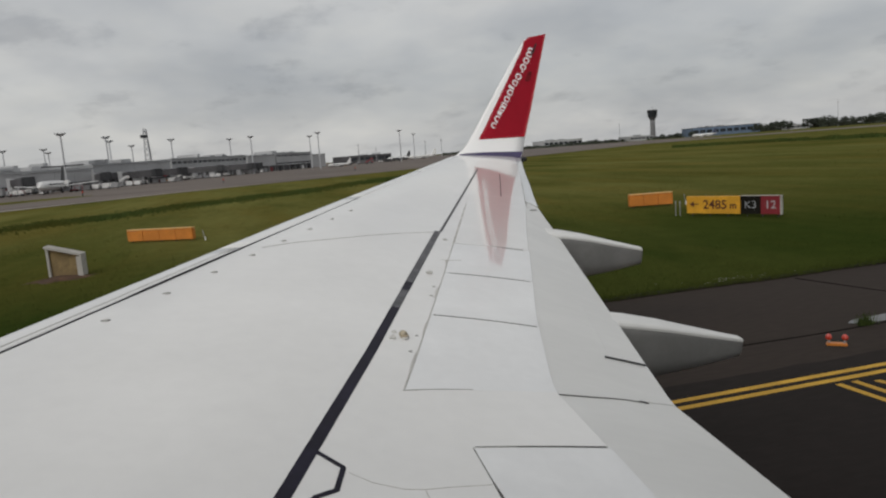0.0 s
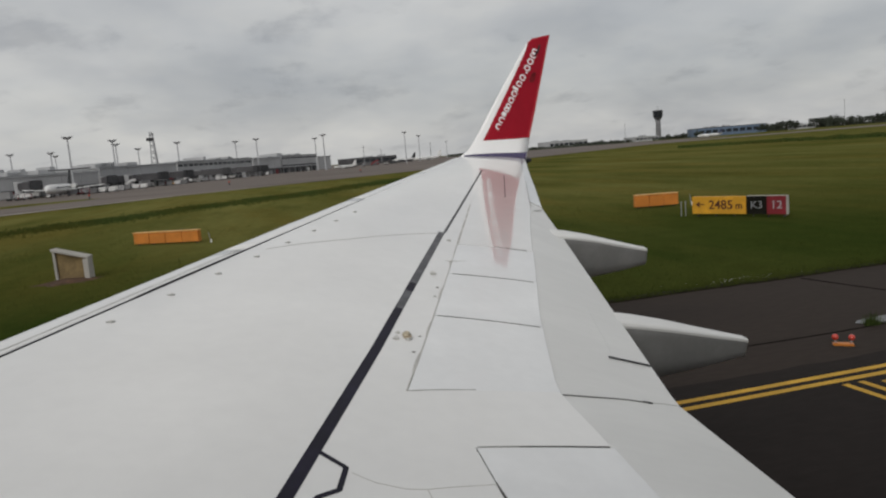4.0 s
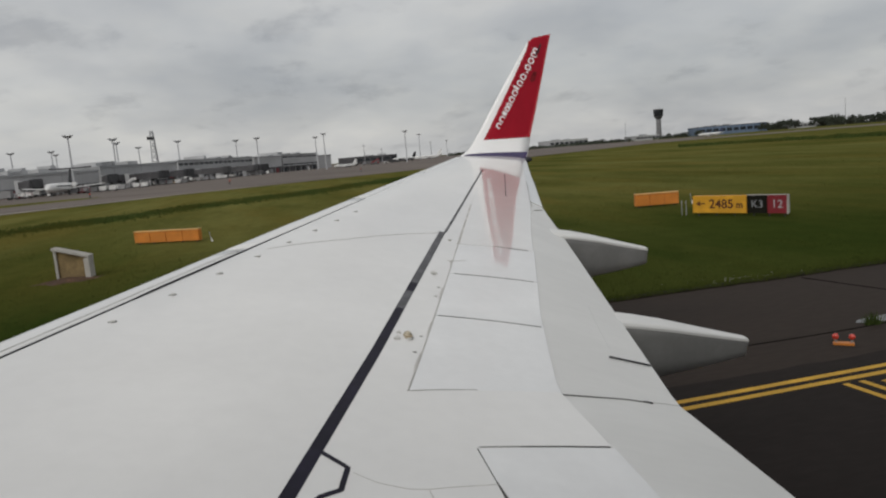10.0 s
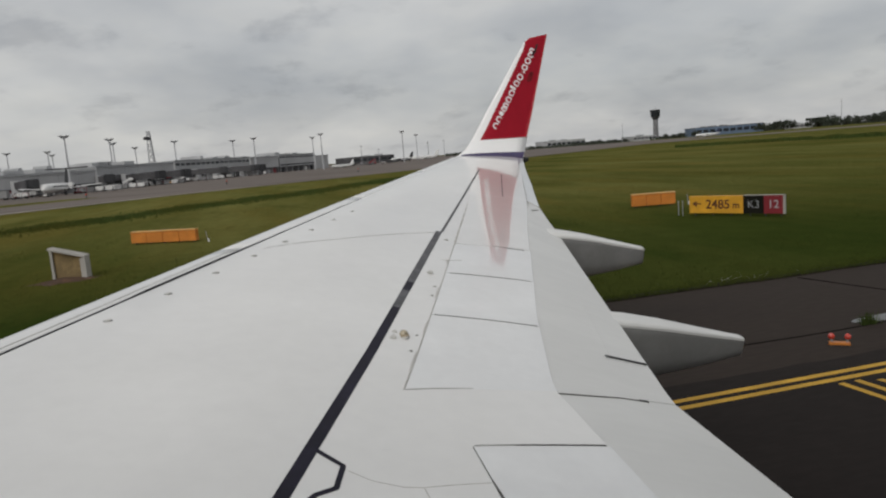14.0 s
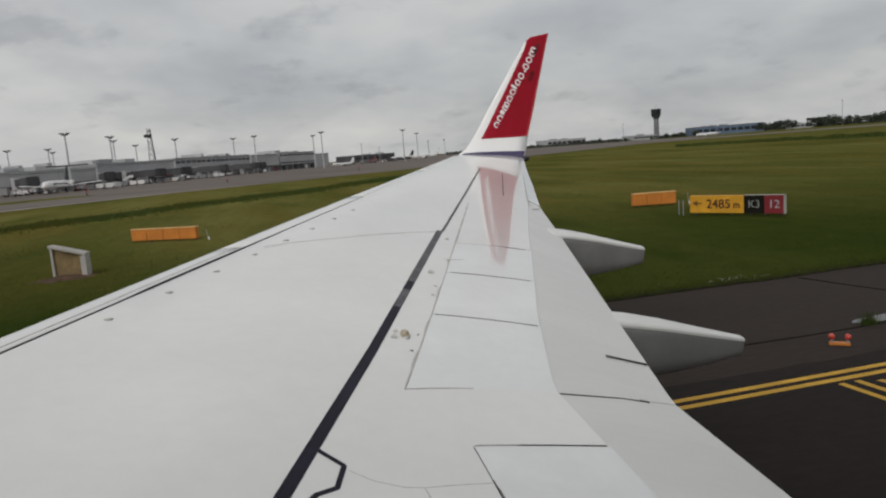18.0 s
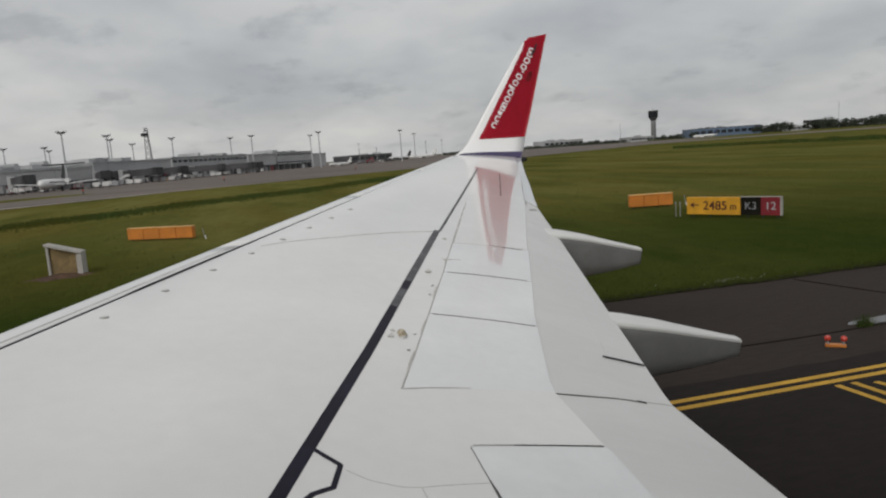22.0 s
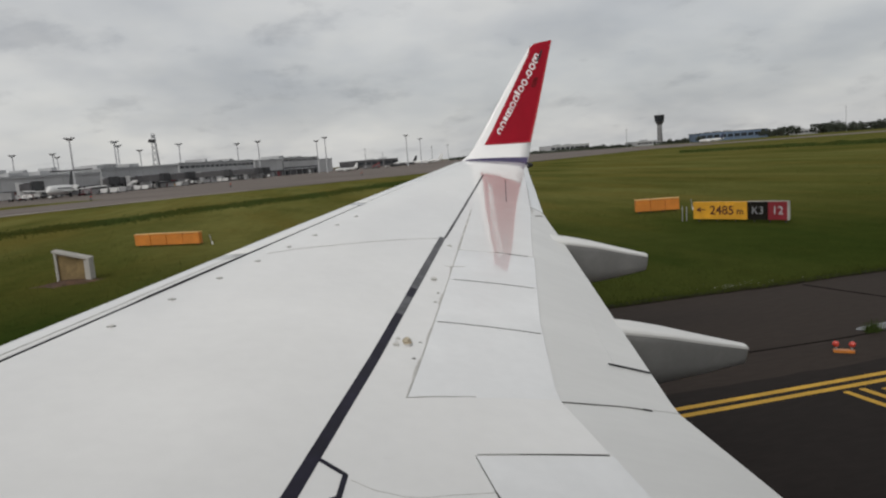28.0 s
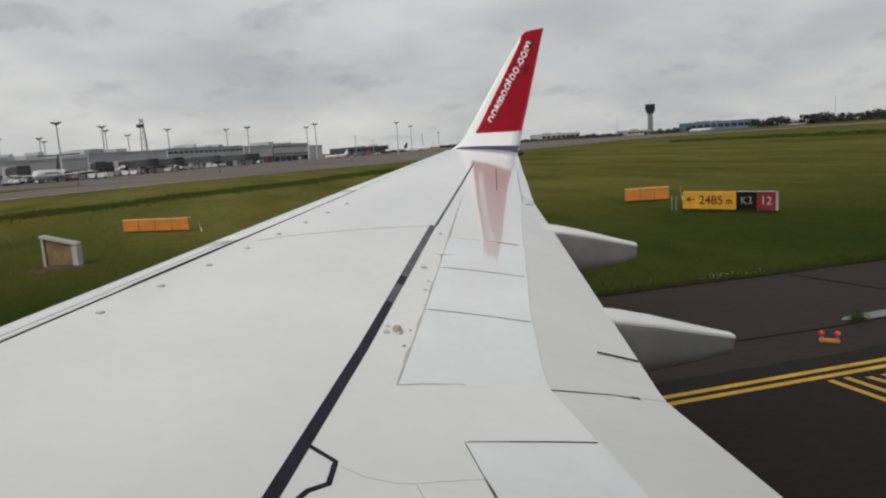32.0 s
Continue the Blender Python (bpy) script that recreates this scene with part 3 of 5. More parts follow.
    ribbon("seam", FAINT, plane, ((0.674, 3.752), (0.83, 3.786), (1.10, 3.825)), lambda f: 0.006 * (1 - f) + 0.0008, 0.0012, 10, base=0.001)
    # the hinge line runs on past the panels, patched with sealant
    ribbon("hinge_seam", HINGE_SEALANT, plane, ((1.992, 7.27), (2.30, 8.10), (2.854, 9.585)), lambda f: 0.026 - 0.012 * f, 0.0012, 16, base=0.001, label="faint hinge line beyond the spoilers")
    for y0, y1, off in ((4.02, 4.34, 0.010), (4.62, 4.90, 0.006), (5.42, 5.70, 0.008), (6.40, 6.62, 0.006)):
        ribbon("sealant_smear", PLATE, plane, ((0.68 + 0.3735 * (y0 - 3.762) - off, y0), (0.68 + 0.3735 * (y1 - 3.762) - off, y1)), lambda f: 0.006 + 0.012 * math.sin(math.pi * f), 0.0012, 8)
    bm = bmesh.new()
    c = skin(chord_at(0.885, 3.152), 3.152, 0.002)
    tube(bm, c - Vector((0, 0, 0.01)), c + Vector((0, 0, 0.003)), 0.012, 0.010, 10)
    part("corner_stain", bm, SEAM, plane, "dark stained panel corner")
    ribbon("seam", PLATE, plane, ((0.25, 2.90), (0.34, 2.83), (0.464, 2.785), (0.556, 2.785), (0.669, 2.807), (0.885, 2.84)), 0.0035, 0.0012)
    ribbon("seam", PLATE, plane, ((0.556, 2.785), (0.563, 2.70), (0.58, 2.4)), 0.005, 0.0015)
    ribbon("seam", FAINT, plane, ((3.96, 10.04), (4.90, 12.65)), 0.010, 0.0015)
    ribbon("seam", GROOVE, plane, ((3.73, 10.55), (4.57, 12.92)), 0.013, 0.002)

    # small fittings on the skin
    for k in range(8):
        y = 4.66 + 0.546 * k
        c = skin(0.0495 + 0.0055 * k, y)
        bm = bmesh.new()
        tube(bm, c - Vector((0, 0, 0.01)), c + Vector((0, 0, 0.004)), 0.028, 0.025, 14)
        bmesh.ops.scale(bm, vec=(1.1, 0.85, 1), verts=bm.verts, space=Matrix.Translation(-c))
        cover = part("fastener_cover", bm, BARE_METAL, plane, "dull metal oval fastener cover")
        bm = bmesh.new()
        bmesh.ops.create_uvsphere(bm, u_segments=12, v_segments=8, radius=0.019, matrix=Matrix.Translation(c + Vector((0.004, -0.004, 0.002))) @ Matrix.Diagonal((1.1, 0.9, 0.5, 1)))
        part("stud", bm, PLATE, cover, "pale domed stud", True)
    c = skin(chord_at(0.852, 4.575), 4.575)
    bm = bmesh.new()
    tube(bm, c - Vector((0, 0, 0.01)), c + Vector((0, 0, 0.004)), 0.036, 0.034, 24)
    bmesh.ops.scale(bm, vec=(1.0, 1.9, 1), verts=bm.verts, space=Matrix.Translation(-c))
    cap = part("filler_cap", bm, PLATE, plane, "pale round filler cap plate")
    bm = bmesh.new()
    bmesh.ops.create_uvsphere(bm, u_segments=20, v_segments=12, radius=0.032, matrix=Matrix.Translation(c + Vector((0, 0.01, 0.004))))
    part("dome", bm, BRASS, cap, "small brass dome", True)
    bm = bmesh.new()
    tube(bm, c + Vector((0, -0.03, 0.001)), c + Vector((0, -0.03, 0.006)), 0.030, 0.028, 18)
    part("rim", bm, CAP_TAN, cap, "tan stained rim")
    for x, y, sx, sy, mat in ((0.794, 4.637, 0.016, 0.030, PLATE), (0.762, 4.545, 0.022, 0.045, PLATE), (1.412, 6.12, 0.026, 0.075, PLATE), (0.944, 4.602, 0.011, 0.008, BAY),
                              (0.838, 4.331, 0.013, 0.009, SEAM), (1.356, 5.712, 0.012, 0.018, FAINT), (1.270, 5.472, 0.013, 0.016, FAINT), (1.702, 6.56, 0.012, 0.03, FAINT),
                              (1.916, 7.393, 0.020, 0.05, FAINT)):
        p = skin(chord_at(x, y), y)
        bm = bmesh.new()
        block(bm, p.x - sx, p.x + sx, y - sy, y + sy, p.z - 0.012, p.z + 0.0016, skew=0.002)
        part("marking_plate", bm, mat, plane)

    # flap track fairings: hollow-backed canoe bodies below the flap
    for y, xs, scale in ((5.98, 0.0, 1.0), (8.92, 0.72, 0.98)):
        rings, crown = [], []
        for x, zt, zb, w in ((2.0, 2.42, 2.20, 0.08), (2.5, 2.44, 1.84, 0.16), (3.05, 2.38, 1.66, 0.19), (3.3, 2.325, 1.632, 0.195), (3.65, 2.225, 1.655, 0.18),
                             (4.1, 2.075, 1.672, 0.12), (4.5, 1.945, 1.700, 0.072), (4.590, 1.918, 1.706, 0.066), (4.606, 1.900, 1.724, 0.056)):
            lift = 0.0 if xs == 0 else 0.505 + 0.03 * (x - 3.3)
            xx = x + xs if xs == 0 else 3.93 + (x - 3.2) * 0.925
            h = zt - zb
            sink = 0.0 if xs == 0 else 0.045
            zb2, h2 = zb + lift - sink, h * scale + sink
            ring = []
            for dy, dz in ((-0.18, 0.0), (-0.34, 0.04), (-0.62, 0.30), (-0.93, 0.76), (-0.99, 0.885), (-0.95, 0.92), (-0.86, 0.945), (0.0, 1.0), (0.86, 0.945), (0.95, 0.92), (0.99, 0.885), (0.93, 0.76), (0.62, 0.30), (0.34, 0.04), (0.18, 0.0)):
                ring.append((xx, y + 0.03 + dy * w * 1.32, zb2 + dz * h2))
            rings.append(ring)
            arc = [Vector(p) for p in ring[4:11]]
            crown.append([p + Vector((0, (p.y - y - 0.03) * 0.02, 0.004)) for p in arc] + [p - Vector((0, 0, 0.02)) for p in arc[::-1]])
        # one grey in two tones: sides darkened for shade, top paler as lit
        fairing = part("flap_fairing", loft(bmesh.new(), rings), SHADED_GREY_PAINT, plane, "canoe-shaped flap track fairing in grey darkened by painted shade", True)
        part("lit_top_shell", loft(bmesh.new(), crown), FLAP_PAINT, fairing, "paler shell painting the fairing's lit top")

    # blended winglet
    stations = ((4.36, 6.115, 15.62, 3.868, 3.735), (4.55, 6.15, 15.74, 3.955, 3.79), (4.715, 6.21, 15.82, 4.045, 3.87), (4.87, 6.285, 15.90, 4.19, 4.03),
                (4.985, 6.345, 15.97, 4.33, 4.18), (5.155, 6.44, 16.02, 4.55, 4.44), (5.385, 6.585, 16.08, 4.88, 4.84), (6.05, 6.90, 16.2, 5.82, 5.82),
                (6.53, 7.12, 16.28, 6.49, 6.52), (6.585, 7.16, 16.29, 6.55, 6.63), (6.72, 7.18, 16.3, 6.625, 6.70))
    fine = []
    for a, b in zip(stations, stations[1:]):
        for k in range(5):
            fine.append([p + (q - p) * k / 5 for p, q in zip(a, b)])
    fine.append(list(stations[-1]))
    rings = []
    for xf, xr, y, zf, zr in fine:
        chord = xr - xf
        ring = []
        for f, t in ((0.0, 0.0), (0.02, 0.35), (0.08, 0.75), (0.25, 1.0), (0.5, 0.85), (0.8, 0.35), (1.0, 0.03)):
            ring.append(Vector((xf + chord * f, y - 0.035 * chord * t, zf + (zr - zf) * f)))
        for f, t in ((1.0, 0.03), (0.8, 0.3), (0.5, 0.8), (0.25, 0.9), (0.08, 0.6), (0.02, 0.3)):
            ring.append(Vector((xf + chord * f, y + 0.045 * chord * t, zf + (zr - zf) * f)))
        rings.append(ring)
    winglet = part("winglet", loft(bmesh.new(), rings), WINGLET_WHITE, plane, "white blended winglet with a large red field", True)

    def side(z, f, out=0.004):
        """A point on the winglet's inner face at height z (of its middle) and chord fraction f."""
        zs = [0.5 * (r[3] + r[4]) for r in fine]
        xf, xr, y, zf, zr = [ramp(z, zs, [r[k] for r in fine]) for k in range(5)]
        t = ramp(f, (0, 0.02, 0.08, 0.25, 0.5, 0.8, 1.0), (0, 0.35, 0.75, 1.0, 0.85, 0.35, 0.03))
        return Vector((xf + (xr - xf) * f, y - 0.035 * (xr - xf) * t - out, zf + (zr - zf) * f))

    def field(name, mat, z0, z1, f0, f1, nz=20, nf=8, label="", out=0.004):
        """A painted field between two heights and two chord fractions, any of which may vary along the other."""
        verts, faces = [], []
        for i in range(nz + 1):
            for j in range(nf + 1):
                k = j / nf
                z = value(z0, k) + (value(z1, k) - value(z0, k)) * i / nz
                a, b = value(f0, z), value(f1, z)
                verts.append(side(z, a + (b - a) * k, out))
        n = len(verts)
        verts += [v + Vector((0, out * 1.5, 0)) for v in verts]
        w = nf + 1
        for i in range(nz):
            for j in range(nf):
                k = i * w + j
                faces.append((k, k + 1, k + w + 1, k + w))
        for i in range(nz):
            for k in (i * w, i * w + nf):
                faces.append((k, k + w, n + k + w, n + k))
        for j in range(nf):
            for k in (j, nz * w + j):
                faces.append((k, k + 1, n + k + 1, n + k))
        return mesh_object(name, verts, faces, mat, winglet, label, smooth=True)

    field("red_field", RED_PAINT, lambda k: 4.205 + 0.115 * k, 6.66, lambda z: ramp(z, (4.2, 4.5, 4.9, 5.8, 6.35, 6.50, 6.56), (0.15, 0.155, 0.16, 0.16, 0.14, 0.07, 0.0)), 0.985, 30, 12, "deep red painted field")
    field("trailing_edge", EDGE_PINK, 4.33, 6.64, 0.986, 0.999, 20, 2, "pale pink trailing edge")
    field("blue_band", BLUE_PAINT, lambda f: 3.842 - 0.028 * f, lambda f: 3.858 + 0.13 * f ** 0.6, 0.0, 0.99, 6, 14, "indigo band at the foot of the winglet")
    tail = bmesh.new()
    tube(tail, (6.10, 15.68, 3.71), (6.24, 15.72, 3.72), 0.075, 0.045, 12)
    part("tail_light", tail, RUBBER, winglet, "small dark light housing")

    # the white lettering, drawn as plain rounded shapes of the same size
    def glyph(z, f, height, width, hole=True):
        c = side(z, f, 0.007)
        along = (side(z + 0.1, f + 0.0117, 0.007) - side(z - 0.1, f - 0.0117, 0.007)).normalized()
        across = Vector((along.z, 0, -along.x)).normalized()
        thick = Vector((0, 0.01, 0))

        def outline(w, h, r):
            pts = []
            for sx, sy, a0 in ((1, 1, 0), (-1, 1, 90), (-1, -1, 180), (1, -1, 270)):
                for k in range(4):
                    a = radians(a0 + 30 * k)
                    pts.append(c + along * (sx * (w / 2 - r) + r * math.cos(a)) + across * (sy * (h / 2 - r) + r * math.sin(a)))
            return pts

        r = min(width, height) * 0.42
        rings = [outline(width, height, r)]
        stroke = 0.036
        if hole and width > 3 * stroke:
            rings.append(outline(width - 2 * stroke, height - 2 * stroke, max(r - stroke, 0.008)))
        bm = bmesh.new()
        front = [[bm.verts.new(p) for p in ring] for ring in rings]
        back = [[bm.verts.new(p + thick) for p in ring] for ring in rings]
        n = len(rings[0])
        for fr, bk in zip(front, back):
            for i in range(n):
                j = (i + 1) % n
                bm.faces.new((fr[i], fr[j], bk[j], bk[i]))
        if len(rings) == 2:
            for i in range(n):
                j = (i + 1) % n
                bm.faces.new((front[0][i], front[0][j], front[1][j], front[1][i]))
        else:
            bm.faces.new(front[0])
        part("lettering_shape", bm, LETTER_PAINT, winglet, "white lettering shape")

    widths = (0.12, 0.125, 0.08, 0.16, 0.12, 0.125, 0.05, 0.115, 0.12, 0.05, 0.115, 0.125, 0.18)
    gap_between = 0.014
    step = (6.36 - 4.48) / (sum(widths) + gap_between * 12)
    z = 4.48
    for k, w in enumerate(widths):
        zc = z + w * step / 2
        f = ramp(zc, (4.48, 5.4, 6.3), (0.315, 0.385, 0.525))
        size = w * step * 1.13
        if k == 9:
            glyph(zc, f + 0.045, 0.05, 0.055, False)
        elif w > 0.15:
            for off in (-0.25, 0.25):
                glyph(zc + off * w * step * 0.96, f + off * w * 0.09, 0.155, size * 0.53)
        else:
            glyph(zc, f - (0.02 if k == 6 else 0.0), 0.20 if k == 6 else 0.158, size, w > 0.09)
        z += (w + gap_between) * step

    # small dark marks across the last of the lettering and a darker red spot below it
    for mat, name, label, z0, z1, f0, f1 in ((DARK_MARK, "dark_mark", "small dark mark", 6.26, 6.44, 0.60, 0.68), (DARK_MARK, "dark_mark", "small dark mark", 6.20, 6.30, 0.56, 0.64),
                                             (DARKER_RED, "darker_spot", "darker red spot", 5.60, 5.78, 0.66, 0.80)):
        field(name, mat, lambda k, z0=z0: z0 - 0.03 * math.sin(math.pi * k), lambda k, z1=z1: z1 + 0.03 * math.sin(math.pi * k), f0, f1, 4, 6, label, 0.0085)

    # the cabin wall behind the wing root, with the window that the view goes through
    ring, faces = [], []
    rad, cy, cz = 1.88, -1.72, 3.55
    stationsx = (-11, -8, -5, -3, -1.5, -0.6, -0.14, 0.34, 0.7, 1.5, 3, 5, 8, 11)
    sides = 48
    for x in stationsx:
        for k in range(sides):
            a = 2 * math.pi * k / sides
            ring.append((x, cy + rad * math.cos(a), cz + rad * math.sin(a)))
    for i in range(len(stationsx) - 1):
        for k in range(sides):
            if stationsx[i] == -0.14 and k in (0, 1, 46, 47, 2):
                continue
            j = (k + 1) % sides
            faces.append((i * sides + k, (i + 1) * sides + k, (i + 1) * sides + j, i * sides + j))
    faces.append(tuple(range(sides)))
    faces.append(tuple(range((len(stationsx) - 1) * sides, len(stationsx) * sides))[::-1])
    body = mesh_object("fuselage", ring, faces, WHITE_PAINT, plane, "white fuselage section with one cabin window opening", True)
    thick = body.modifiers.new("shell", "SOLIDIFY")
    thick.thickness, thick.offset = 0.05, -1
    for y in (-4.0, 0.95):
        bm = bmesh.new()
        tube(bm, (1.9, y if y < 0 else 0.55, 1.45), (1.9, y if y < 0 else 0.75, 0.6), 0.12, 0.10, 14)
        leg = part("gear_leg", bm, GALVANISED, plane, "steel landing gear leg")
        for dy in (-0.3, 0.3):
            yy = (y if y < 0 else 0.75) + dy
            bm = bmesh.new()
            tube(bm, (1.9, yy - 0.17, 0.53), (1.9, yy + 0.17, 0.53), 0.53, 0.53, 28)
            bmesh.ops.bevel(bm, geom=[e for e in bm.edges if len(e.link_faces) == 2 and any(len(f.verts) > 4 for f in e.link_faces)],
                            offset=0.08, segments=3, affect="EDGES")
            part("wheel", bm, RUBBER, leg, "black rubber main wheel", True)
    return plane


build_airliner()


# ---------------------------------------------------------------- ground
def build_ground():
    # one sheet to the horizon, finer near the taxiway
    xs = np.unique(np.concatenate([np.linspace(-4500, 4500, 19), np.linspace(-60, 90, 76)]))
    ys = np.unique(np.concatenate([np.linspace(-4500, 4500, 19), np.linspace(16, 130, 77)]))
    verts, faces = [], []
    for x in xs:
        for y in ys:
            h = -0.03
            if (-24 <= x <= 90 or (x >= -60 and y > 86)) and 17 < y < 130:
                h += 0.04 * noise.noise(Vector((x * 0.09, y * 0.09, 0))) + 0.035 * noise.noise(Vector((x * 0.3, y * 0.3, 3)))
                h += 0.02
            verts.append((x, y, h))
    n = len(ys)
    for i in range(len(xs) - 1):
        for j in range(n - 1):
            faces.append((i * n + j, (i + 1) * n + j, (i + 1) * n + j + 1, i * n + j + 1))
    g = mesh_object("ground", verts, faces, GRASS, smooth=True)
    tagged(g, "olive and green airfield grass reaching the horizon", "ground", kind="structure")

    # taxiway with a slightly ragged grass border
    verts, faces = [], []
    k = 0
    x = -600.0
    while x <= 900:
        wob = 0.16 * noise.noise(Vector((x * 0.35, 0, 9))) + 0.08 * noise.noise(Vector((x * 1.7, 0, 5)))
        edge = 15.65 + wob
        verts += [(x, -16.0, -0.2), (x, -16.0, 0.0), (x, 9.62 + 0.10 * noise.noise(Vector((x * 0.6, 2, 1))) + 0.05 * noise.noise(Vector((x * 2.3, 6, 1))), 0.0), (x, edge, -0.01), (x, edge, -0.2)]
        if k:
            for i in range(4):
                a = 5 * (k - 1) + i
                faces.append((a, a + 5, a + 6, a + 1))
        k += 1
        x += 0.5 if -20 < x < 70 else 8.0
    mats = [(0, 0, 1, 1)[i] for _ in range(k - 1) for i in range(4)]
    t = mesh_object("taxiway", verts, faces, ASPHALT, mats=[ASPHALT, SHOULDER], face_mats=mats)
    tagged(t, "dark worn asphalt taxiway with a browner shoulder", "taxiway", kind="structure")

    # dark strip that paints the shadow line along the grass border
    verts, faces = [], []
    for k in range(241):
        x = -40 + 0.5 * k
        wob = 0.16 * noise.noise(Vector((x * 0.35, 0, 9))) + 0.08 * noise.noise(Vector((x * 1.7, 0, 5)))
        w = 0.20 + 0.10 * noise.noise(Vector((x * 0.8, 3, 3)))
        verts += [(x, 15.60 + wob, -0.03), (x, 15.62 + wob, 0.008), (x, 15.70 + wob + w, 0.03), (x, 15.76 + wob + w, -0.08)]
        if k:
            a = 4 * (k - 1)
            faces += [(a + i, a + 4 + i, a + 5 + i, a + 1 + i) for i in range(3)]
    o = mesh_object("verge_shade_strip", verts, faces, VERGE_SHADE, smooth=True)
    tagged(o, "dark strip painting the verge's shadow between asphalt and grass", "soil", kind="structure")

    for y in (8.75, 9.01):
        verts, faces = [], []
        for k in range(181):
            x = -120 + 240 * k / 180
            j = 0.006 * noise.noise(Vector((x * 2, y, 0)))
            verts += [(x, y - 0.06 + j, 0.001), (x, y - 0.058 + j, 0.006), (x, y + 0.058 + j, 0.006), (x, y + 0.06 + j, 0.001)]
        for k in range(180):
            a = 4 * k
            for i in range(3):
                faces.append((a + i, a + 4 + i, a + 5 + i, a + 1 + i))
        o = mesh_object("yellow_edge_line", verts, faces, YELLOW_LINE)
        tagged(o, "yellow painted taxiway edge line on dark asphalt", "road marking", group="double edge line", kind="structure")
    # tar-filled cracks and joints in the paving
    def crack(pts, width, label):
        line = []
        for (xa, ya), (xb, yb) in zip(pts, pts[1:]):
            steps = max(2, int(math.hypot(xb - xa, yb - ya) / 0.45))
            for k in range(steps):
                line.append((xa + (xb - xa) * k / steps, ya + (yb - ya) * k / steps))
        line.append(pts[-1])
        verts, faces = [], []
        for k, (x, y) in enumerate(line):
            xa, ya = line[max(k - 1, 0)]
            xb, yb = line[min(k + 1, len(line) - 1)]
            d = math.hypot(xb - xa, yb - ya)
            nx, ny = -(yb - ya) / d, (xb - xa) / d
            w = width * (0.7 + 0.6 * abs(noise.noise(Vector((x * 0.7, y * 0.7, 8)))))
            j = 0.07 * noise.noise(Vector((x * 0.5, y * 0.5, 2)))
            for o, z in ((-w / 2, -0.05), (-w / 2, 0.003), (w / 2, 0.003), (w / 2, -0.05)):
                verts.append((x + nx * (o + j), y + ny * (o + j), z))
        for k in range(len(line) - 1):
            a = 4 * k
            for i in range(3):
                faces.append((a + i, a + 4 + i, a + 5 + i, a + 1 + i))
        o = mesh_object("paving_joint", verts, faces, SEALER)
        tagged(o, label, "joint", kind="structure")

    crack(((-90, 10.95), (90, 10.95)), 0.055, "dark tar-filled joint along the paved shoulder")
    crack(((13.6, 15.4), (14.1, 12.6), (16.4, 9.8)), 0.05, "dark tar-filled joint slanting across the paving")

    # hatching beside the edge lines: two long bars with pairs of short ones ahead of them
    bars = [((8.36, 8.58), (8.66, 3.4)), ((8.66, 8.58), (8.96, 3.4))]
    for k in range(3):
        y = 8.46 - 1.75 * k
        bars += [((8.97 + 0.04 * k, y), (9.13 + 0.04 * k, y - 0.78)), ((9.27 + 0.04 * k, y), (9.43 + 0.04 * k, y - 0.72))]
    for (xa, ya), (xb, yb) in bars:
        verts = []
        for z in (0.001, 0.006):
            verts += [(xa - 0.055, ya, z), (xa + 0.055, ya, z), (xb + 0.055, yb, z), (xb - 0.055, yb, z)]
        o = mesh_object("hatch_bar", verts, [(4, 5, 6, 7), (0, 1, 5, 4), (1, 2, 6, 5), (2, 3, 7, 6), (3, 0, 4, 7)], YELLOW_LINE)
        tagged(o, "yellow painted hatching bar beside the edge lines", "road marking", group="hatching bars", kind="structure")
    # standing water in a dip of the shoulder
    for cx, cy, rx, ry, seed in ((12.15, 11.25, 0.95, 0.20, 4),):
        ring = []
        for k in range(36):
            a = math.tau * k / 36
            q = 1.0 + 0.22 * noise.noise(Vector((math.cos(a) * 1.3, math.sin(a) * 1.3, seed)))
            ring.append((cx + rx * q * math.cos(a), cy + ry * q * math.sin(a)))
        verts = [(x, y, 0.004) for x, y in ring] + [(x, y, -0.03) for x, y in ring]
        o = mesh_object("puddle", verts, [tuple(range(36))] + [(k, 36 + k, 36 + (k + 1) % 36, (k + 1) % 36) for k in range(36)], WATER)
        tagged(o, "shallow rainwater puddle on the paved shoulder", "puddle", group="puddles", kind="structure")

    # the junction ahead: a branch sweeping off the taxiway, with curved lines and a painted direction panel
    def arc(cx, cy, r, a0, a1, n=24):
        return [(cx + r * math.cos(radians(a0 + (a1 - a0) * k / n)), cy + r * math.sin(radians(a0 + (a1 - a0) * k / n))) for k in range(n + 1)]

    near_side, far_side = arc(-28.0, 41.0, 25.2, 270, 180), arc(-118.0, 41.0, 25.2, 270, 360)
    outline = near_side + [(-53.2, 84), (-92.8, 84)] + far_side[::-1]
    n = len(outline)
    verts = [(x, y, 0.012) for x, y in outline] + [(x, y, -0.2) for x, y in outline]
    o = mesh_object("branch_taxiway", verts, [tuple(range(n))] + [(i, n + i, n + (i + 1) % n, (i + 1) % n) for i in range(n)], SHOULDER)
    tagged(o, "brown-grey asphalt branch taxiway leading to the apron", "taxiway", kind="structure")

    def painted_curve(pts, width, z, label):
        verts, faces = [], []
        for k, (x, y) in enumerate(pts):
            xa, ya = pts[max(k - 1, 0)]
            xb, yb = pts[min(k + 1, len(pts) - 1)]
            d = math.hypot(xb - xa, yb - ya)
            nx, ny = -(yb - ya) / d * width / 2, (xb - xa) / d * width / 2
            verts += [(x - nx, y - ny, z - 0.004), (x - nx, y - ny, z), (x + nx, y + ny, z), (x + nx, y + ny, z - 0.004)]
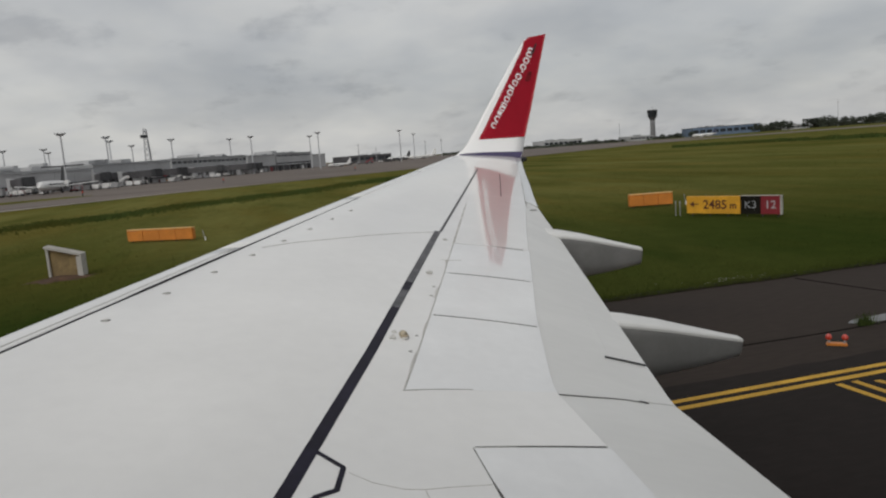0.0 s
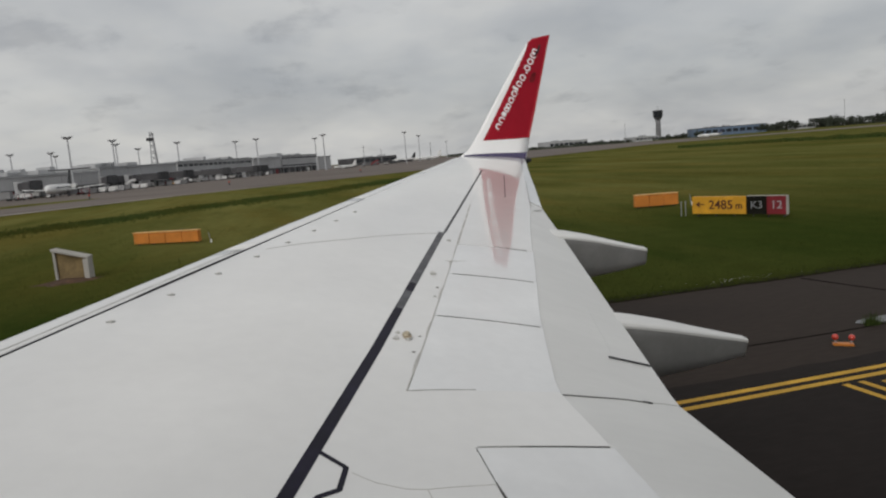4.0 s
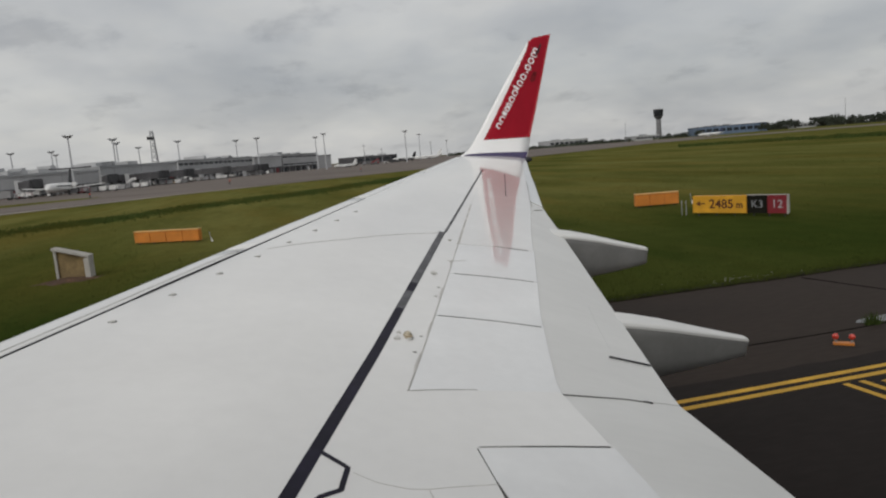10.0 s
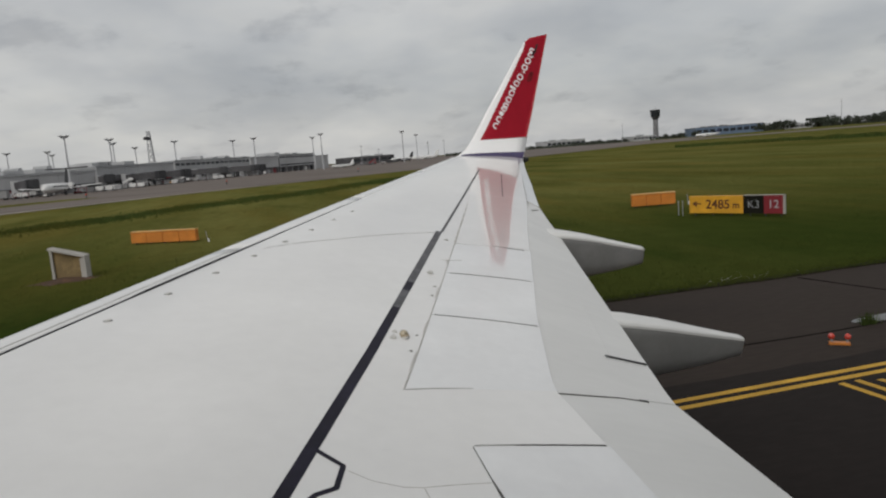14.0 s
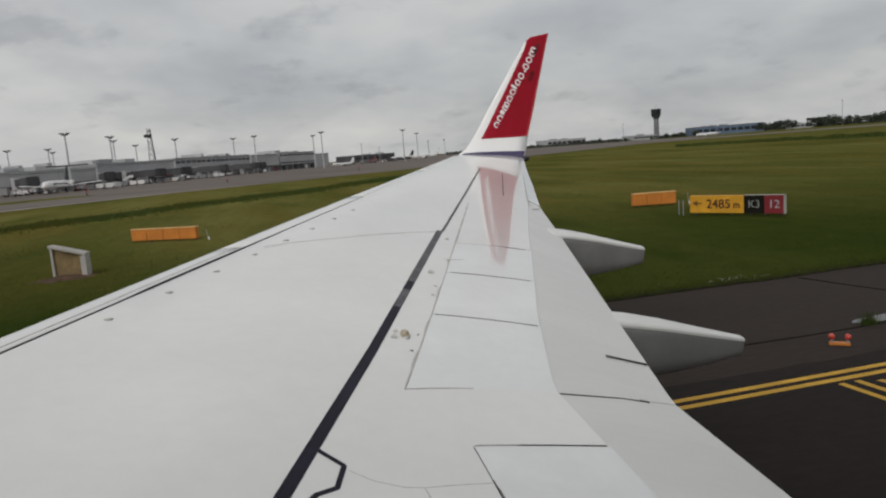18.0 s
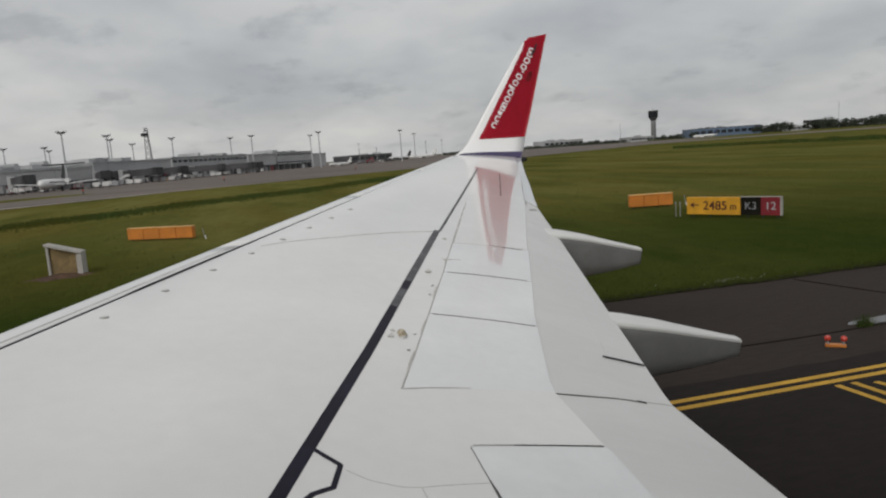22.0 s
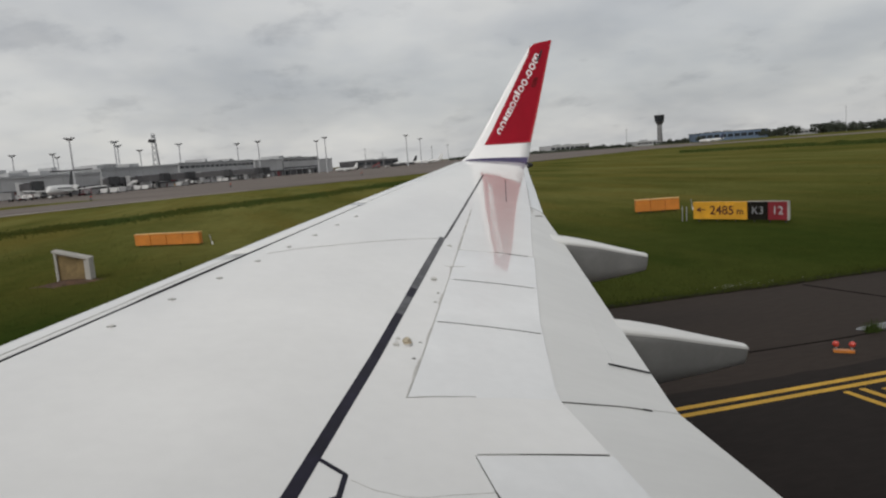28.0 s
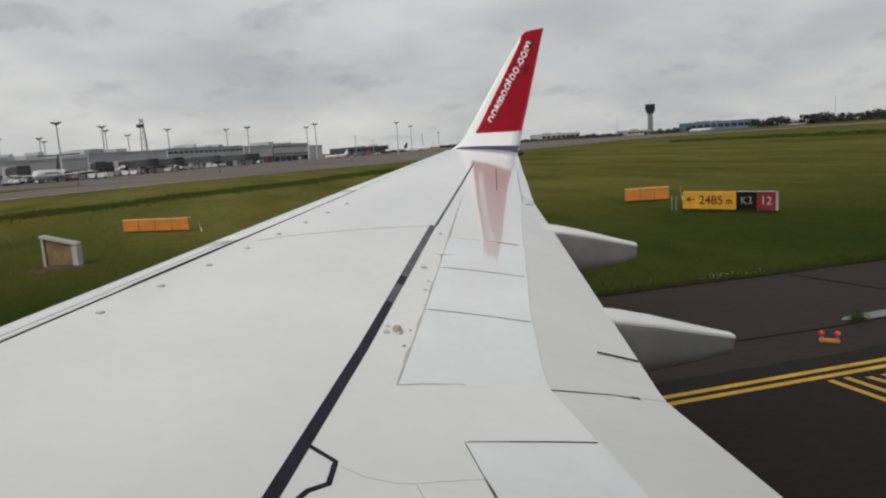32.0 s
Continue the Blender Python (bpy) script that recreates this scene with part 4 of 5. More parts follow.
        for k in range(len(pts) - 1):
            a = 4 * k
            for i in range(3):
                faces.append((a + i, a + 4 + i, a + 5 + i, a + 1 + i))
        o = mesh_object("yellow_curve", verts, faces, YELLOW_LINE)
        tagged(o, label, "road marking", group="curved taxi lines", kind="structure")

    for r in (27.4, 27.66):
        painted_curve(arc(-28.0, 41.0, r, 262, 180) + [(-28.0 - r, 60), (-28.0 - r, 82)], 0.12, 0.018, "curved yellow double line round the branch")
    painted_curve([(-16.0, 0.3)] + arc(-33.0, 40.3, 40.0, 275, 180) + [(-73.0, 80)], 0.15, 0.019, "yellow centre line sweeping into the branch")
    verts = [(x, y, z) for z in (0.013, 0.019) for x, y in ((-62.0, 24.0), (-54.5, 21.6), (-53.8, 23.6), (-61.3, 26.0))]
    o = mesh_object("painted_panel", verts, [(4, 5, 6, 7), (0, 1, 5, 4), (1, 2, 6, 5), (2, 3, 7, 6), (3, 0, 4, 7)], YELLOW_LINE)
    tagged(o, "yellow direction panel painted on the asphalt", "road marking", kind="structure")
    for k in range(4):
        x, y = -60.7 + 1.5 * k, 24.25 - 0.48 * k
        verts = [(x + dx, y + dy, z) for z in (0.019, 0.023) for dx, dy in ((0, 0), (0.9, -0.29), (1.25, 0.75), (0.35, 1.04))]
        o = mesh_object("panel_bar", verts, [(4, 5, 6, 7), (0, 1, 5, 4), (1, 2, 6, 5), (2, 3, 7, 6), (3, 0, 4, 7)], BLACK_PANEL)
        tagged(o, "dark bar painted on the yellow panel", "road marking", group="panel bars", kind="structure")

    # apron beyond the grass, reaching to the terminal
    pts = ((-420, -60), (-41.0, 126.0), (-20.0, 153.2), (10.0, 178.0), (60, 222), (160, 330), (600, 800), (600, 2200), (-1200, 2200), (-1200, 60))
    verts = [(x, y, 0.03) for x, y in pts] + [(x, y, -0.3) for x, y in pts]
    n = len(pts)
    faces = [tuple(range(n))] + [(i, n + i, n + (i + 1) % n, (i + 1) % n) for i in range(n)]
    a = mesh_object("apron", verts, faces, APRON)
    tagged(a, "brownish grey concrete apron before the terminal", "apron", kind="structure")
    for p, q, w in (((-95, 57), (-41.4, 127.6), 2.4), ((-41.4, 127.6), (-20, 154.8), 2.2), ((-20, 154.8), (-4, 168.2), 1.2)):
        p, q = Vector((*p, 0.036)), Vector((*q, 0.036))
        s = (q - p).normalized().cross(Vector((0, 0, 1))) * w
        o = mesh_object("pale_apron_edge", [p - s, q - s, q + s, p + s] + [v - Vector((0, 0, 0.03)) for v in (p - s, q - s, q + s, p + s)],
                        [(0, 1, 2, 3), (0, 4, 5, 1), (1, 5, 6, 2), (2, 6, 7, 3), (3, 7, 4, 0)], STRIP_CONCRETE)
        tagged(o, "pale concrete strip along the apron", "concrete strip", kind="structure")
    # thin grass island between the apron lanes
    pts = ((-88, 150), (-55, 172), (-43, 188), (-41, 200), (-50, 206), (-62, 198), (-100, 172))
    ring = [(x, y, 0.034) for x, y in pts] + [(x, y, -0.2) for x, y in pts]
    m = len(pts)
    o = mesh_object("grass_island", ring, [tuple(range(m))] + [(i, m + i, m + (i + 1) % m, (i + 1) % m) for i in range(m)], GRASS)
    tagged(o, "narrow worn grass island on the concrete apron", "grass island", kind="structure")


def scatter(name, mat, count, seed, place, height, width, label):
    """Many loose blades as one object."""
    r = np.random.RandomState(seed)
    verts, faces = [], []
    for k in range(count):
        x, y, s = place(r)
        h, w = height * s * r.uniform(0.5, 1.3), width * s
        a = r.uniform(0, math.tau)
        lean = h * r.uniform(0.1, 0.6)
        b = r.uniform(0, math.tau)
        dx, dy = math.cos(a) * w, math.sin(a) * w
        i = len(verts)
        verts += [(x - dx, y - dy, -0.08), (x + dx, y + dy, -0.08), (x + math.cos(b) * lean, y + math.sin(b) * lean, h)]
        faces.append((i, i + 1, i + 2))
    o = mesh_object(name, verts, faces, mat)
    return tagged(o, label, name.replace("_", " "), kind="stuff")


def near_grass(r):
    f = r.uniform(0, 1) ** 1.7
    y = 15.75 + 62 * f
    x = r.uniform(-0.38, 1.25) * (y + 4) - 2
    return x, y, 0.8 + 0.9 * f


def verge_grass(r):
    x = r.uniform(-6, 34)
    wob = 0.16 * noise.noise(Vector((x * 0.35, 0, 9))) + 0.08 * noise.noise(Vector((x * 1.7, 0, 5)))
    return x, 15.62 + wob + abs(r.normal(0, 0.22)), 0.8


def ditch_line(r):
    f = r.uniform(0, 1)
    x = -45 + 105 * f
    y = ramp(x, (-45, -23.7, -15.8, -8.1, 5.6, 22.8, 60), (47, 71.6, 80.4, 90.2, 104.8, 128, 172))
    n = r.normal(0, max(0.6, 2.7 + 2.2 * noise.noise(Vector((x * 0.11, 4, 0)))))
    return x + n * 0.7, y - n * 0.7, 1.0 + 0.6 * noise.noise(Vector((x * 0.2, 0, 0)))


build_ground()
scatter("grass", BLADES, 110000, 11, near_grass, 0.06, 0.020, "uncut olive green airfield grass")
scatter("verge_grass", BLADES, 9000, 12, verge_grass, 0.14, 0.02, "ragged grass verge along the asphalt")
scatter("ditch_reeds", REEDS, 42000, 13, ditch_line, 0.15, 0.13, "dark green rushes along a shallow ditch")


# ---------------------------------------------------------------- things on the airfield
def bearing(az, dist, z=0.0):
    a = radians(az)
    return Vector((dist * math.sin(a), dist * math.cos(a), z))


def facing(az):
    """Turn whose local -Y looks back to the aircraft along the bearing."""
    return -az


def sign_text(body, size, mat, parent, place, depth=0.01, weight=0.010):
    cu = bpy.data.curves.new("lettering", "FONT")
    cu.body, cu.size, cu.extrude, cu.align_x, cu.align_y = body, size, depth, "CENTER", "CENTER"
    cu.offset = weight
    tmp = new("lettering", cu)
    me = bpy.data.meshes.new_from_object(tmp.evaluated_get(bpy.context.evaluated_depsgraph_get()))
    bpy.data.objects.remove(tmp)
    me.materials.clear()
    me.materials.append(mat)
    ob = new("lettering", me)
    ob.parent = parent
    ob.matrix_basis = pose(*place, 90, 0, 0)
    return ob


def taxiway_sign():
    a, b = Vector((20.60, 30.40, 0)), Vector((22.70, 26.62, 0))
    d = b - a
    s = thing("guidance_sign", (a + b) / 2, math.degrees(math.atan2(d.y, d.x)), label="yellow, black and red guidance sign on short legs in the grass", category="airfield sign")
    spans = ((-2.25, 0.42, YELLOW_PANEL, "yellow_panel"), (0.42, 1.36, BLACK_PANEL, "black_panel"), (1.36, 2.22, RED_PANEL, "red_panel"))
    for x0, x1, mat, name in spans:
        bm = bmesh.new()
        block(bm, x0 + 0.004, x1 - 0.004, -0.13, 0.13, 0.14, 0.98, bevel=0.012)
        part(name, bm, mat, s)
    bm = bmesh.new()
    block(bm, 2.222, 2.255, -0.14, 0.12, 0.12, 0.99, bevel=0.006)
    part("end_cap", bm, CONCRETE, s, "pale end cap")
    bm = bmesh.new()
    block(bm, 0.42, 2.22, -0.134, 0.12, 0.982, 0.998)
    part("top_trim", bm, CONCRETE, s, "pale top trim")
    for x in (-2.0, -1.1, -0.2, 0.7, 1.4, 2.1):
        bm = bmesh.new()
        tube(bm, (x, 0, -0.1), (x, 0, 0.15), 0.03, 0.03, 8)
        part("leg", bm, DARK_METAL, s)
    sign_text("2485", 0.60, DARK_INK, s, (-0.80, -0.133, 0.56))
    sign_text("m", 0.44, DARK_INK, s, (0.08, -0.133, 0.53))
    sign_text("K3", 0.50, GALVANISED, s, (0.90, -0.133, 0.56), weight=-0.004)
    sign_text("12", 0.52, TERMINAL_WALL, s, (1.80, -0.133, 0.56), weight=0.0)
    bm = bmesh.new()
    block(bm, -1.90, -1.62, -0.143, -0.13, 0.575, 0.625)
    vs = [bm.verts.new(p) for p in ((-2.08, -0.143, 0.60), (-1.86, -0.143, 0.74), (-1.86, -0.143, 0.46), (-2.08, -0.13, 0.60), (-1.86, -0.13, 0.74), (-1.86, -0.13, 0.46))]
    for f in ((0, 2, 1), (3, 4, 5), (0, 1, 4, 3), (1, 2, 5, 4), (2, 0, 3, 5)):
        bm.faces.new([vs[i] for i in f])
    part("arrow", bm, DARK_INK, s, "dark arrow pointing along the sign")
    for x in (-2.95, -2.72):
        p = thing("marker_post", s.matrix_basis @ Vector((x, 0.1, 0)), label="thin white marker post beside the guidance sign", category="post", group="marker posts")
        bm = bmesh.new()
        tube(bm, (0, 0, -0.1), (0, 0, 0.74), 0.022, 0.022, 8)
        part("post", bm, GALVANISED, p)
        bm = bmesh.new()
        tube(bm, (0, 0, 0.60), (0, 0, 0.70), 0.026, 0.026, 8)
        part("band", bm, GALVANISED, p)


def orange_sign(a, b, modules, post_at, label):
    a, b = Vector(a), Vector(b)
    d = b - a
    half = d.length / 2
    w = 2 * half / modules
    s = thing("sign_housing", (a + b) / 2, math.degrees(math.atan2(d.y, d.x)), label=label, category="airfield sign", group="orange sign housings")
    for k in range(modules):
        x0 = -half + w * k
        bm = bmesh.new()
        block(bm, x0 + 0.004, x0 + w - 0.004, -0.16, 0.16, 0.08, 0.74, bevel=0.03)
        part("housing", bm, ORANGE_PAINT, s)
    bm = bmesh.new()
    block(bm, -half - 0.01, half + 0.01, -0.18, 0.18, 0.744, 0.80, bevel=0.02)
    part("lid", bm, LIT_LID_PAINT, s, "lid painted paler yellow as if lit")
    for k in range(modules + 1):
        x = -half + 0.25 + (2 * half - 0.5) * k / modules
        bm = bmesh.new()
        tube(bm, (x, 0, -0.1), (x, 0, 0.09), 0.05, 0.05, 8)
        part("leg", bm, DARK_METAL, s)
    # a leaning marker post with a pale foot beside it
    p = thing("marker_post", s.matrix_basis @ Vector((half + post_at, -0.3, 0)), label="thin white marker post in the grass", category="post", group="marker posts")
    bm = bmesh.new()
    tube(bm, (0, 0, -0.1), (-0.10, 0, 0.62), 0.022, 0.02, 8)
    part("post", bm, GALVANISED, p)
    bm = bmesh.new()
    tube(bm, (0.02, 0, -0.1), (0.0, 0, 0.20), 0.05, 0.04, 8)
    part("foot", bm, WHITE_METAL, p, "white foot")


def equipment_box():
    s = thing("equipment_shelter", (-8.2, 32.6, 0), -4, label="weathered open concrete shelter with a tan board", category="shelter")
    bm = bmesh.new()
    loft(bm, [[(x, y, -0.1), (x, y, z)] + [(x, y + 0.07, z), (x, y + 0.07, -0.1)] for x, y, z in ((-0.60, -0.02, 1.27), (0.5, -0.02, 0.93))])
    part("board", bm, TAN_PANEL, s, "weathered tan board")
    bm = bmesh.new()
    loft(bm, [[(x, -0.30, z), (x, -0.30, z + 0.09), (x, 0.38, z + 0.09), (x, 0.38, z)] for x, z in ((-0.70, 1.30), (0.72, 0.865))])
    part("top_slab", bm, CONCRETE, s, "pale sloping concrete top slab")
    bm = bmesh.new()
    block(bm, 0.502, 0.72, -0.30, 0.35, -0.1, 0.86, bevel=0.012)
    part("side_wall", bm, CONCRETE, s, "pale concrete side wall")
    bm = bmesh.new()
    block(bm, -0.70, -0.602, -0.12, 0.30, -0.1, 1.265)
    part("side_wall", bm, CONCRETE, s, "pale concrete side wall")
    r = random.Random(8)
    verts = [(0, 0, 0.16)]
    for k in range(28):
        a = math.tau * k / 28
        q = r.uniform(0.62, 1.2)
        verts.append((1.9 * q * math.cos(a), 1.15 * q * math.sin(a), -0.1))
    o = mesh_object("soil_patch", verts, [(0, 1 + k, 1 + (k + 1) % 28) for k in range(28)], BARE_SOIL, smooth=True)
    o.matrix_basis = pose(-8.4, 32.0, 0.0, 0, 0, 20)
    tagged(o, "bare brown soil trodden round the concrete shelter", "soil", kind="structure")


def warning_light():
    s = thing("guard_light", (9.9, 10.2, 0), -40, label="small twin red warning light on a low bracket on the asphalt", category="warning light")
    bm = bmesh.new()
    block(bm, -0.17, 0.17, -0.07, 0.07, -0.01, 0.04, bevel=0.01)
    part("base", bm, ORANGE_PAINT, s)
    for x in (-0.12, 0.12):
        bm = bmesh.new()
        tube(bm, (x, 0, 0.03), (x * 1.1, 0, 0.10), 0.018, 0.018, 8)
        part("stem", bm, GALVANISED, s)
        bm = bmesh.new()
        bmesh.ops.create_uvsphere(bm, u_segments=14, v_segments=9, radius=0.058, matrix=Matrix.Translation((x * 1.1, 0, 0.145)))
        part("lamp", bm, RED_LAMP, s, "red lamp glass", True)


taxiway_sign()
orange_sign((-7.95, 46.35, 0), (-3.94, 43.92, 0), 4, 0.95, "orange sign housing seen from behind, low in the grass")
orange_sign((20.91, 36.85, 0), (23.38, 36.2, 0), 3, 0.7, "short orange sign housing in the grass behind the wing")
equipment_box()
warning_light()


# ---------------------------------------------------------------- masts
def light_mast(az, dist, height):
    m = thing("floodlight_mast", bearing(az, dist), facing(az), label="tall grey floodlight mast on the apron", category="light mast", group="apron floodlight masts")
    bm = bmesh.new()
    tube(bm, (0, 0, 0), (0, 0, height - 0.8), 0.50, 0.30, 10)
    part("pole", bm, MAST_STEEL, m)
    bm = bmesh.new()
    tube(bm, (0, 0, height - 0.9), (0, 0, height), 1.1, 2.1, 12)
    part("head_ring", bm, MAST_STEEL, m)
    for k in range(6):
        a = math.tau * k / 6
        bm = bmesh.new()
        block(bm, 1.9 * math.cos(a) - 0.35, 1.9 * math.cos(a) + 0.35, 1.9 * math.sin(a) - 0.35, 1.9 * math.sin(a) + 0.35, height - 0.1, height + 0.35)
        part("floodlight", bm, GALVANISED, m)


for az, dist in ((-16.94, 496), (-14.46, 504), (-14.2, 560), (-13.28, 352), (-10.39, 397), (-10.20, 440), (-8.73, 521), (-5.95, 464), (-1.71, 509), (-0.12, 494),
                 (4.41, 554), (5.08, 503), (11.59, 571), (12.70, 686), (14.91, 1100)):
    light_mast(az, dist, 25.0)


def lattice_tower(az, dist, height):
    m = thing("steel_tower", bearing(az, dist), facing(az), label="slender grey steel lattice tower with a platform", category="tower")
    for x, y in ((-1.6, -1.6), (1.6, -1.6), (1.6, 1.6), (-1.6, 1.6)):
        bm = bmesh.new()
        tube(bm, (x * 1.5, y * 1.5, 0), (x * 0.5, y * 0.5, height), 0.45, 0.35, 6)
        part("tower_leg", bm, MAST_STEEL, m)
    for k in range(9):
        z0, z1 = height * k / 9, height * (k + 1) / 9
        s0, s1 = 2.4 - 1.6 * k / 9, 2.4 - 1.6 * (k + 1) / 9
        bm = bmesh.new()
        tube(bm, (-s0, -s0, z0), (s1, -s1, z1), 0.22, 0.22, 5)
        tube(bm, (s0, s0, z0), (-s1, s1, z1), 0.22, 0.22, 5)
        part("brace", bm, GALVANISED, m)
    bm = bmesh.new()
    block(bm, -3.4, 1.6, -1.6, 1.6, height * 0.83, height * 0.83 + 2.2)
    part("platform", bm, DARK_METAL, m)
    bm = bmesh.new()
    tube(bm, (3.2, 0, 0), (1.2, 0, height * 0.98), 0.5, 0.4, 8)
    part("stay", bm, GALVANISED, m)


lattice_tower(-7.71, 560, 38.0)
for az, dist, h in ((-4.6, 640, 14), (0.9, 700, 16), (8.2, 800, 22), (9.6, 900, 18), (13.6, 800, 20), (29.1, 1300, 34), (44.2, 1250, 40)):
    m = thing("antenna_mast", bearing(az, dist), facing(az), label="thin distant antenna mast", category="mast", group="distant masts")
    bm = bmesh.new()
    tube(bm, (0, 0, 0), (0, 0, h), 0.45, 0.2, 6)
    part("pole", bm, GALVANISED, m)
    bm = bmesh.new()
    block(bm, -1.2, 1.2, -0.2, 0.2, h * 0.9, h * 0.9 + 0.5)
    part("crossarm", bm, GALVANISED, m)


# ---------------------------------------------------------------- buildings
def building(name, az0, d0, az1, d1, depth, height, wall_mat, storeys, bays, label, category="building", low_mat=None, low=0.0, roof_units=0, seed=1, ribbon_rows=()):
    a, b = bearing(az0, d0), bearing(az1, d1)
    d = b - a
    L = d.length
    h = thing(name, a, math.degrees(math.atan2(d.y, d.x)), label=label, category=category)
    bm = bmesh.new()
    block(bm, 0, L, 0, depth, -0.3 if not low else low, height)
    part("wall", bm, wall_mat, h)
    if low:
        bm = bmesh.new()
        block(bm, 0.3, L - 0.3, 0.8, depth - 0.3, -0.3, low)
        part("ground_storey", bm, low_mat, h, "dark recessed ground storey")
    bm = bmesh.new()
    block(bm, -0.4, L + 0.4, -0.4, depth + 0.4, height, height + 0.7)
    part("roof", bm, TERMINAL_DARK if wall_mat is BLUE_HANGAR else TERMINAL_ROOF, h)
    r = random.Random(seed)
    for row in range(storeys):
        z0 = (low or 1.0) + (height - (low or 1.0)) * (row + 0.30) / storeys
        z1 = z0 + (height - (low or 1.0)) / storeys * 0.42
        if ribbon_rows and row not in ribbon_rows:
            continue
        for k in range(bays):
            x0 = L * (k + 0.10) / bays
            x1 = L * (k + 0.90) / bays
            bm = bmesh.new()
            block(bm, x0, x1, -0.06, 0.2, z0, z1)
            part("window", bm, GLASS_DARK, h)
    if low:
        # cladding joints, a drip edge over the recess, columns and roller doors below
        n = max(2, int(L / 8.5))
        for k in range(1, n):
            x = L * k / n
            bm = bmesh.new()
            block(bm, x - 0.14, x + 0.14, -0.10, 0.05, low + 0.02, height - 0.02)
            part("cladding_joint", bm, TERMINAL_ROOF, h)
        bm = bmesh.new()
        block(bm, -0.1, L + 0.1, -0.55, 0.1, low - 0.05, low + 0.35, bevel=0.05)
        part("drip_edge", bm, GALVANISED, h, "grey drip edge")
        for k in range(n + 1):
            x = 0.6 + (L - 1.2) * k / n
            bm = bmesh.new()
            block(bm, x - 0.3, x + 0.3, 0.0, 0.6, -0.3, low)
            part("column", bm, GALVANISED, h)
        for k in range(n):
            pick = r.random()
            if pick < 0.25:
                continue
            x0 = L * (k + r.uniform(0.15, 0.35)) / n
            w = r.uniform(2.6, 4.6)
            bm = bmesh.new()
            block(bm, x0, min(x0 + w, L - 1), 0.68, 0.82, -0.2, low * r.uniform(0.68, 0.9))
            part("roller_door", bm, WHITE_METAL if pick < 0.42 else (RED_PANEL if pick < 0.50 else (GLASS_DARK if pick < 0.8 else GALVANISED)), h)
        bm = bmesh.new()
        block(bm, -0.2, L + 0.2, -0.2, 0.15, height + 0.72, height + 0.95)
        part("parapet", bm, GALVANISED, h, "thin roof parapet")
    for k in range(roof_units):
        x = r.uniform(0.05, 0.9) * L
        w = r.uniform(2, 9)
        bm = bmesh.new()
        block(bm, x, x + w, depth * 0.2, depth * 0.6, height + 0.7, height + 0.7 + r.uniform(1.0, 2.6), bevel=0.1)
        part("roof_unit", bm, TERMINAL_WALL, h)
    return h


building("terminal", -22.0, 338, -11.6, 372, 40, 9.0, TERMINAL_WALL, 1, 0, "long pale grey terminal pier with a dark lower storey", "terminal", TERMINAL_DARK, 3.6, 5, 2)
building("terminal", -11.5, 380, -6.2, 420, 40, 10.8, TERMINAL_WALL, 2, 9, "pale grey terminal block with dark openings", "terminal", TERMINAL_DARK, 4.6, 4, 3, (0,))
building("terminal", -6.1, 455, -0.6, 520, 40, 12.4, TERMINAL_WALL, 2, 16, "long grey terminal wing with ribbon windows", "terminal", TERMINAL_DARK, 5.0, 4, 4, (1,))
building("terminal", -0.5, 560, 1.6, 590, 40, 12.6, TERMINAL_WALL, 1, 0, "pale windowless terminal block", "terminal", TERMINAL_DARK, 4.6, 2, 5)
building("terminal", 1.7, 592, 4.4, 640, 44, 13.6, TERMINAL_WALL, 3, 14, "pale terminal end block with dark ribbon windows", "terminal", TERMINAL_DARK, 4.4, 3, 6, (0, 2))
building("hall", 4.5, 690, 5.5, 705, 40, 12.0, TERMINAL_WALL, 1, 0, "plain light grey hall behind the apron", "building", None, 0, 1, 7)
building("hall", -21.0, 430, -13.5, 470, 30, 13.0, TERMINAL_WALL, 1, 0, "light grey building behind the terminal pier", "building", None, 0, 5, 8)
building("hall", 7.5, 900, 10.8, 940, 40, 9.0, TERMINAL_DARK, 1, 6, "low dark distant shed", "building", None, 0, 2, 9)
building("hangar", 23.2, 1500, 26.2, 1540, 60, 13.0, TERMINAL_WALL, 1, 8, "distant pale grey hangar on the skyline", "hangar", None, 0, 2, 10)
building("hangar", 29.9, 1320, 31.6, 1340, 50, 8.0, TERMINAL_WALL, 1, 6, "low pale shed beside the control tower", "building", None, 0, 1, 11)
building("hangar", 34.5, 1290, 39.2, 1330, 60, 14.0, BLUE_HANGAR, 1, 10, "long blue hangar on the skyline", "hangar", None, 0, 3, 12)
building("hall", 41.0, 1250, 42.4, 1260, 30, 7.0, TERMINAL_WALL, 1, 5, "low pale building between trees", "building", None, 0, 1, 13)


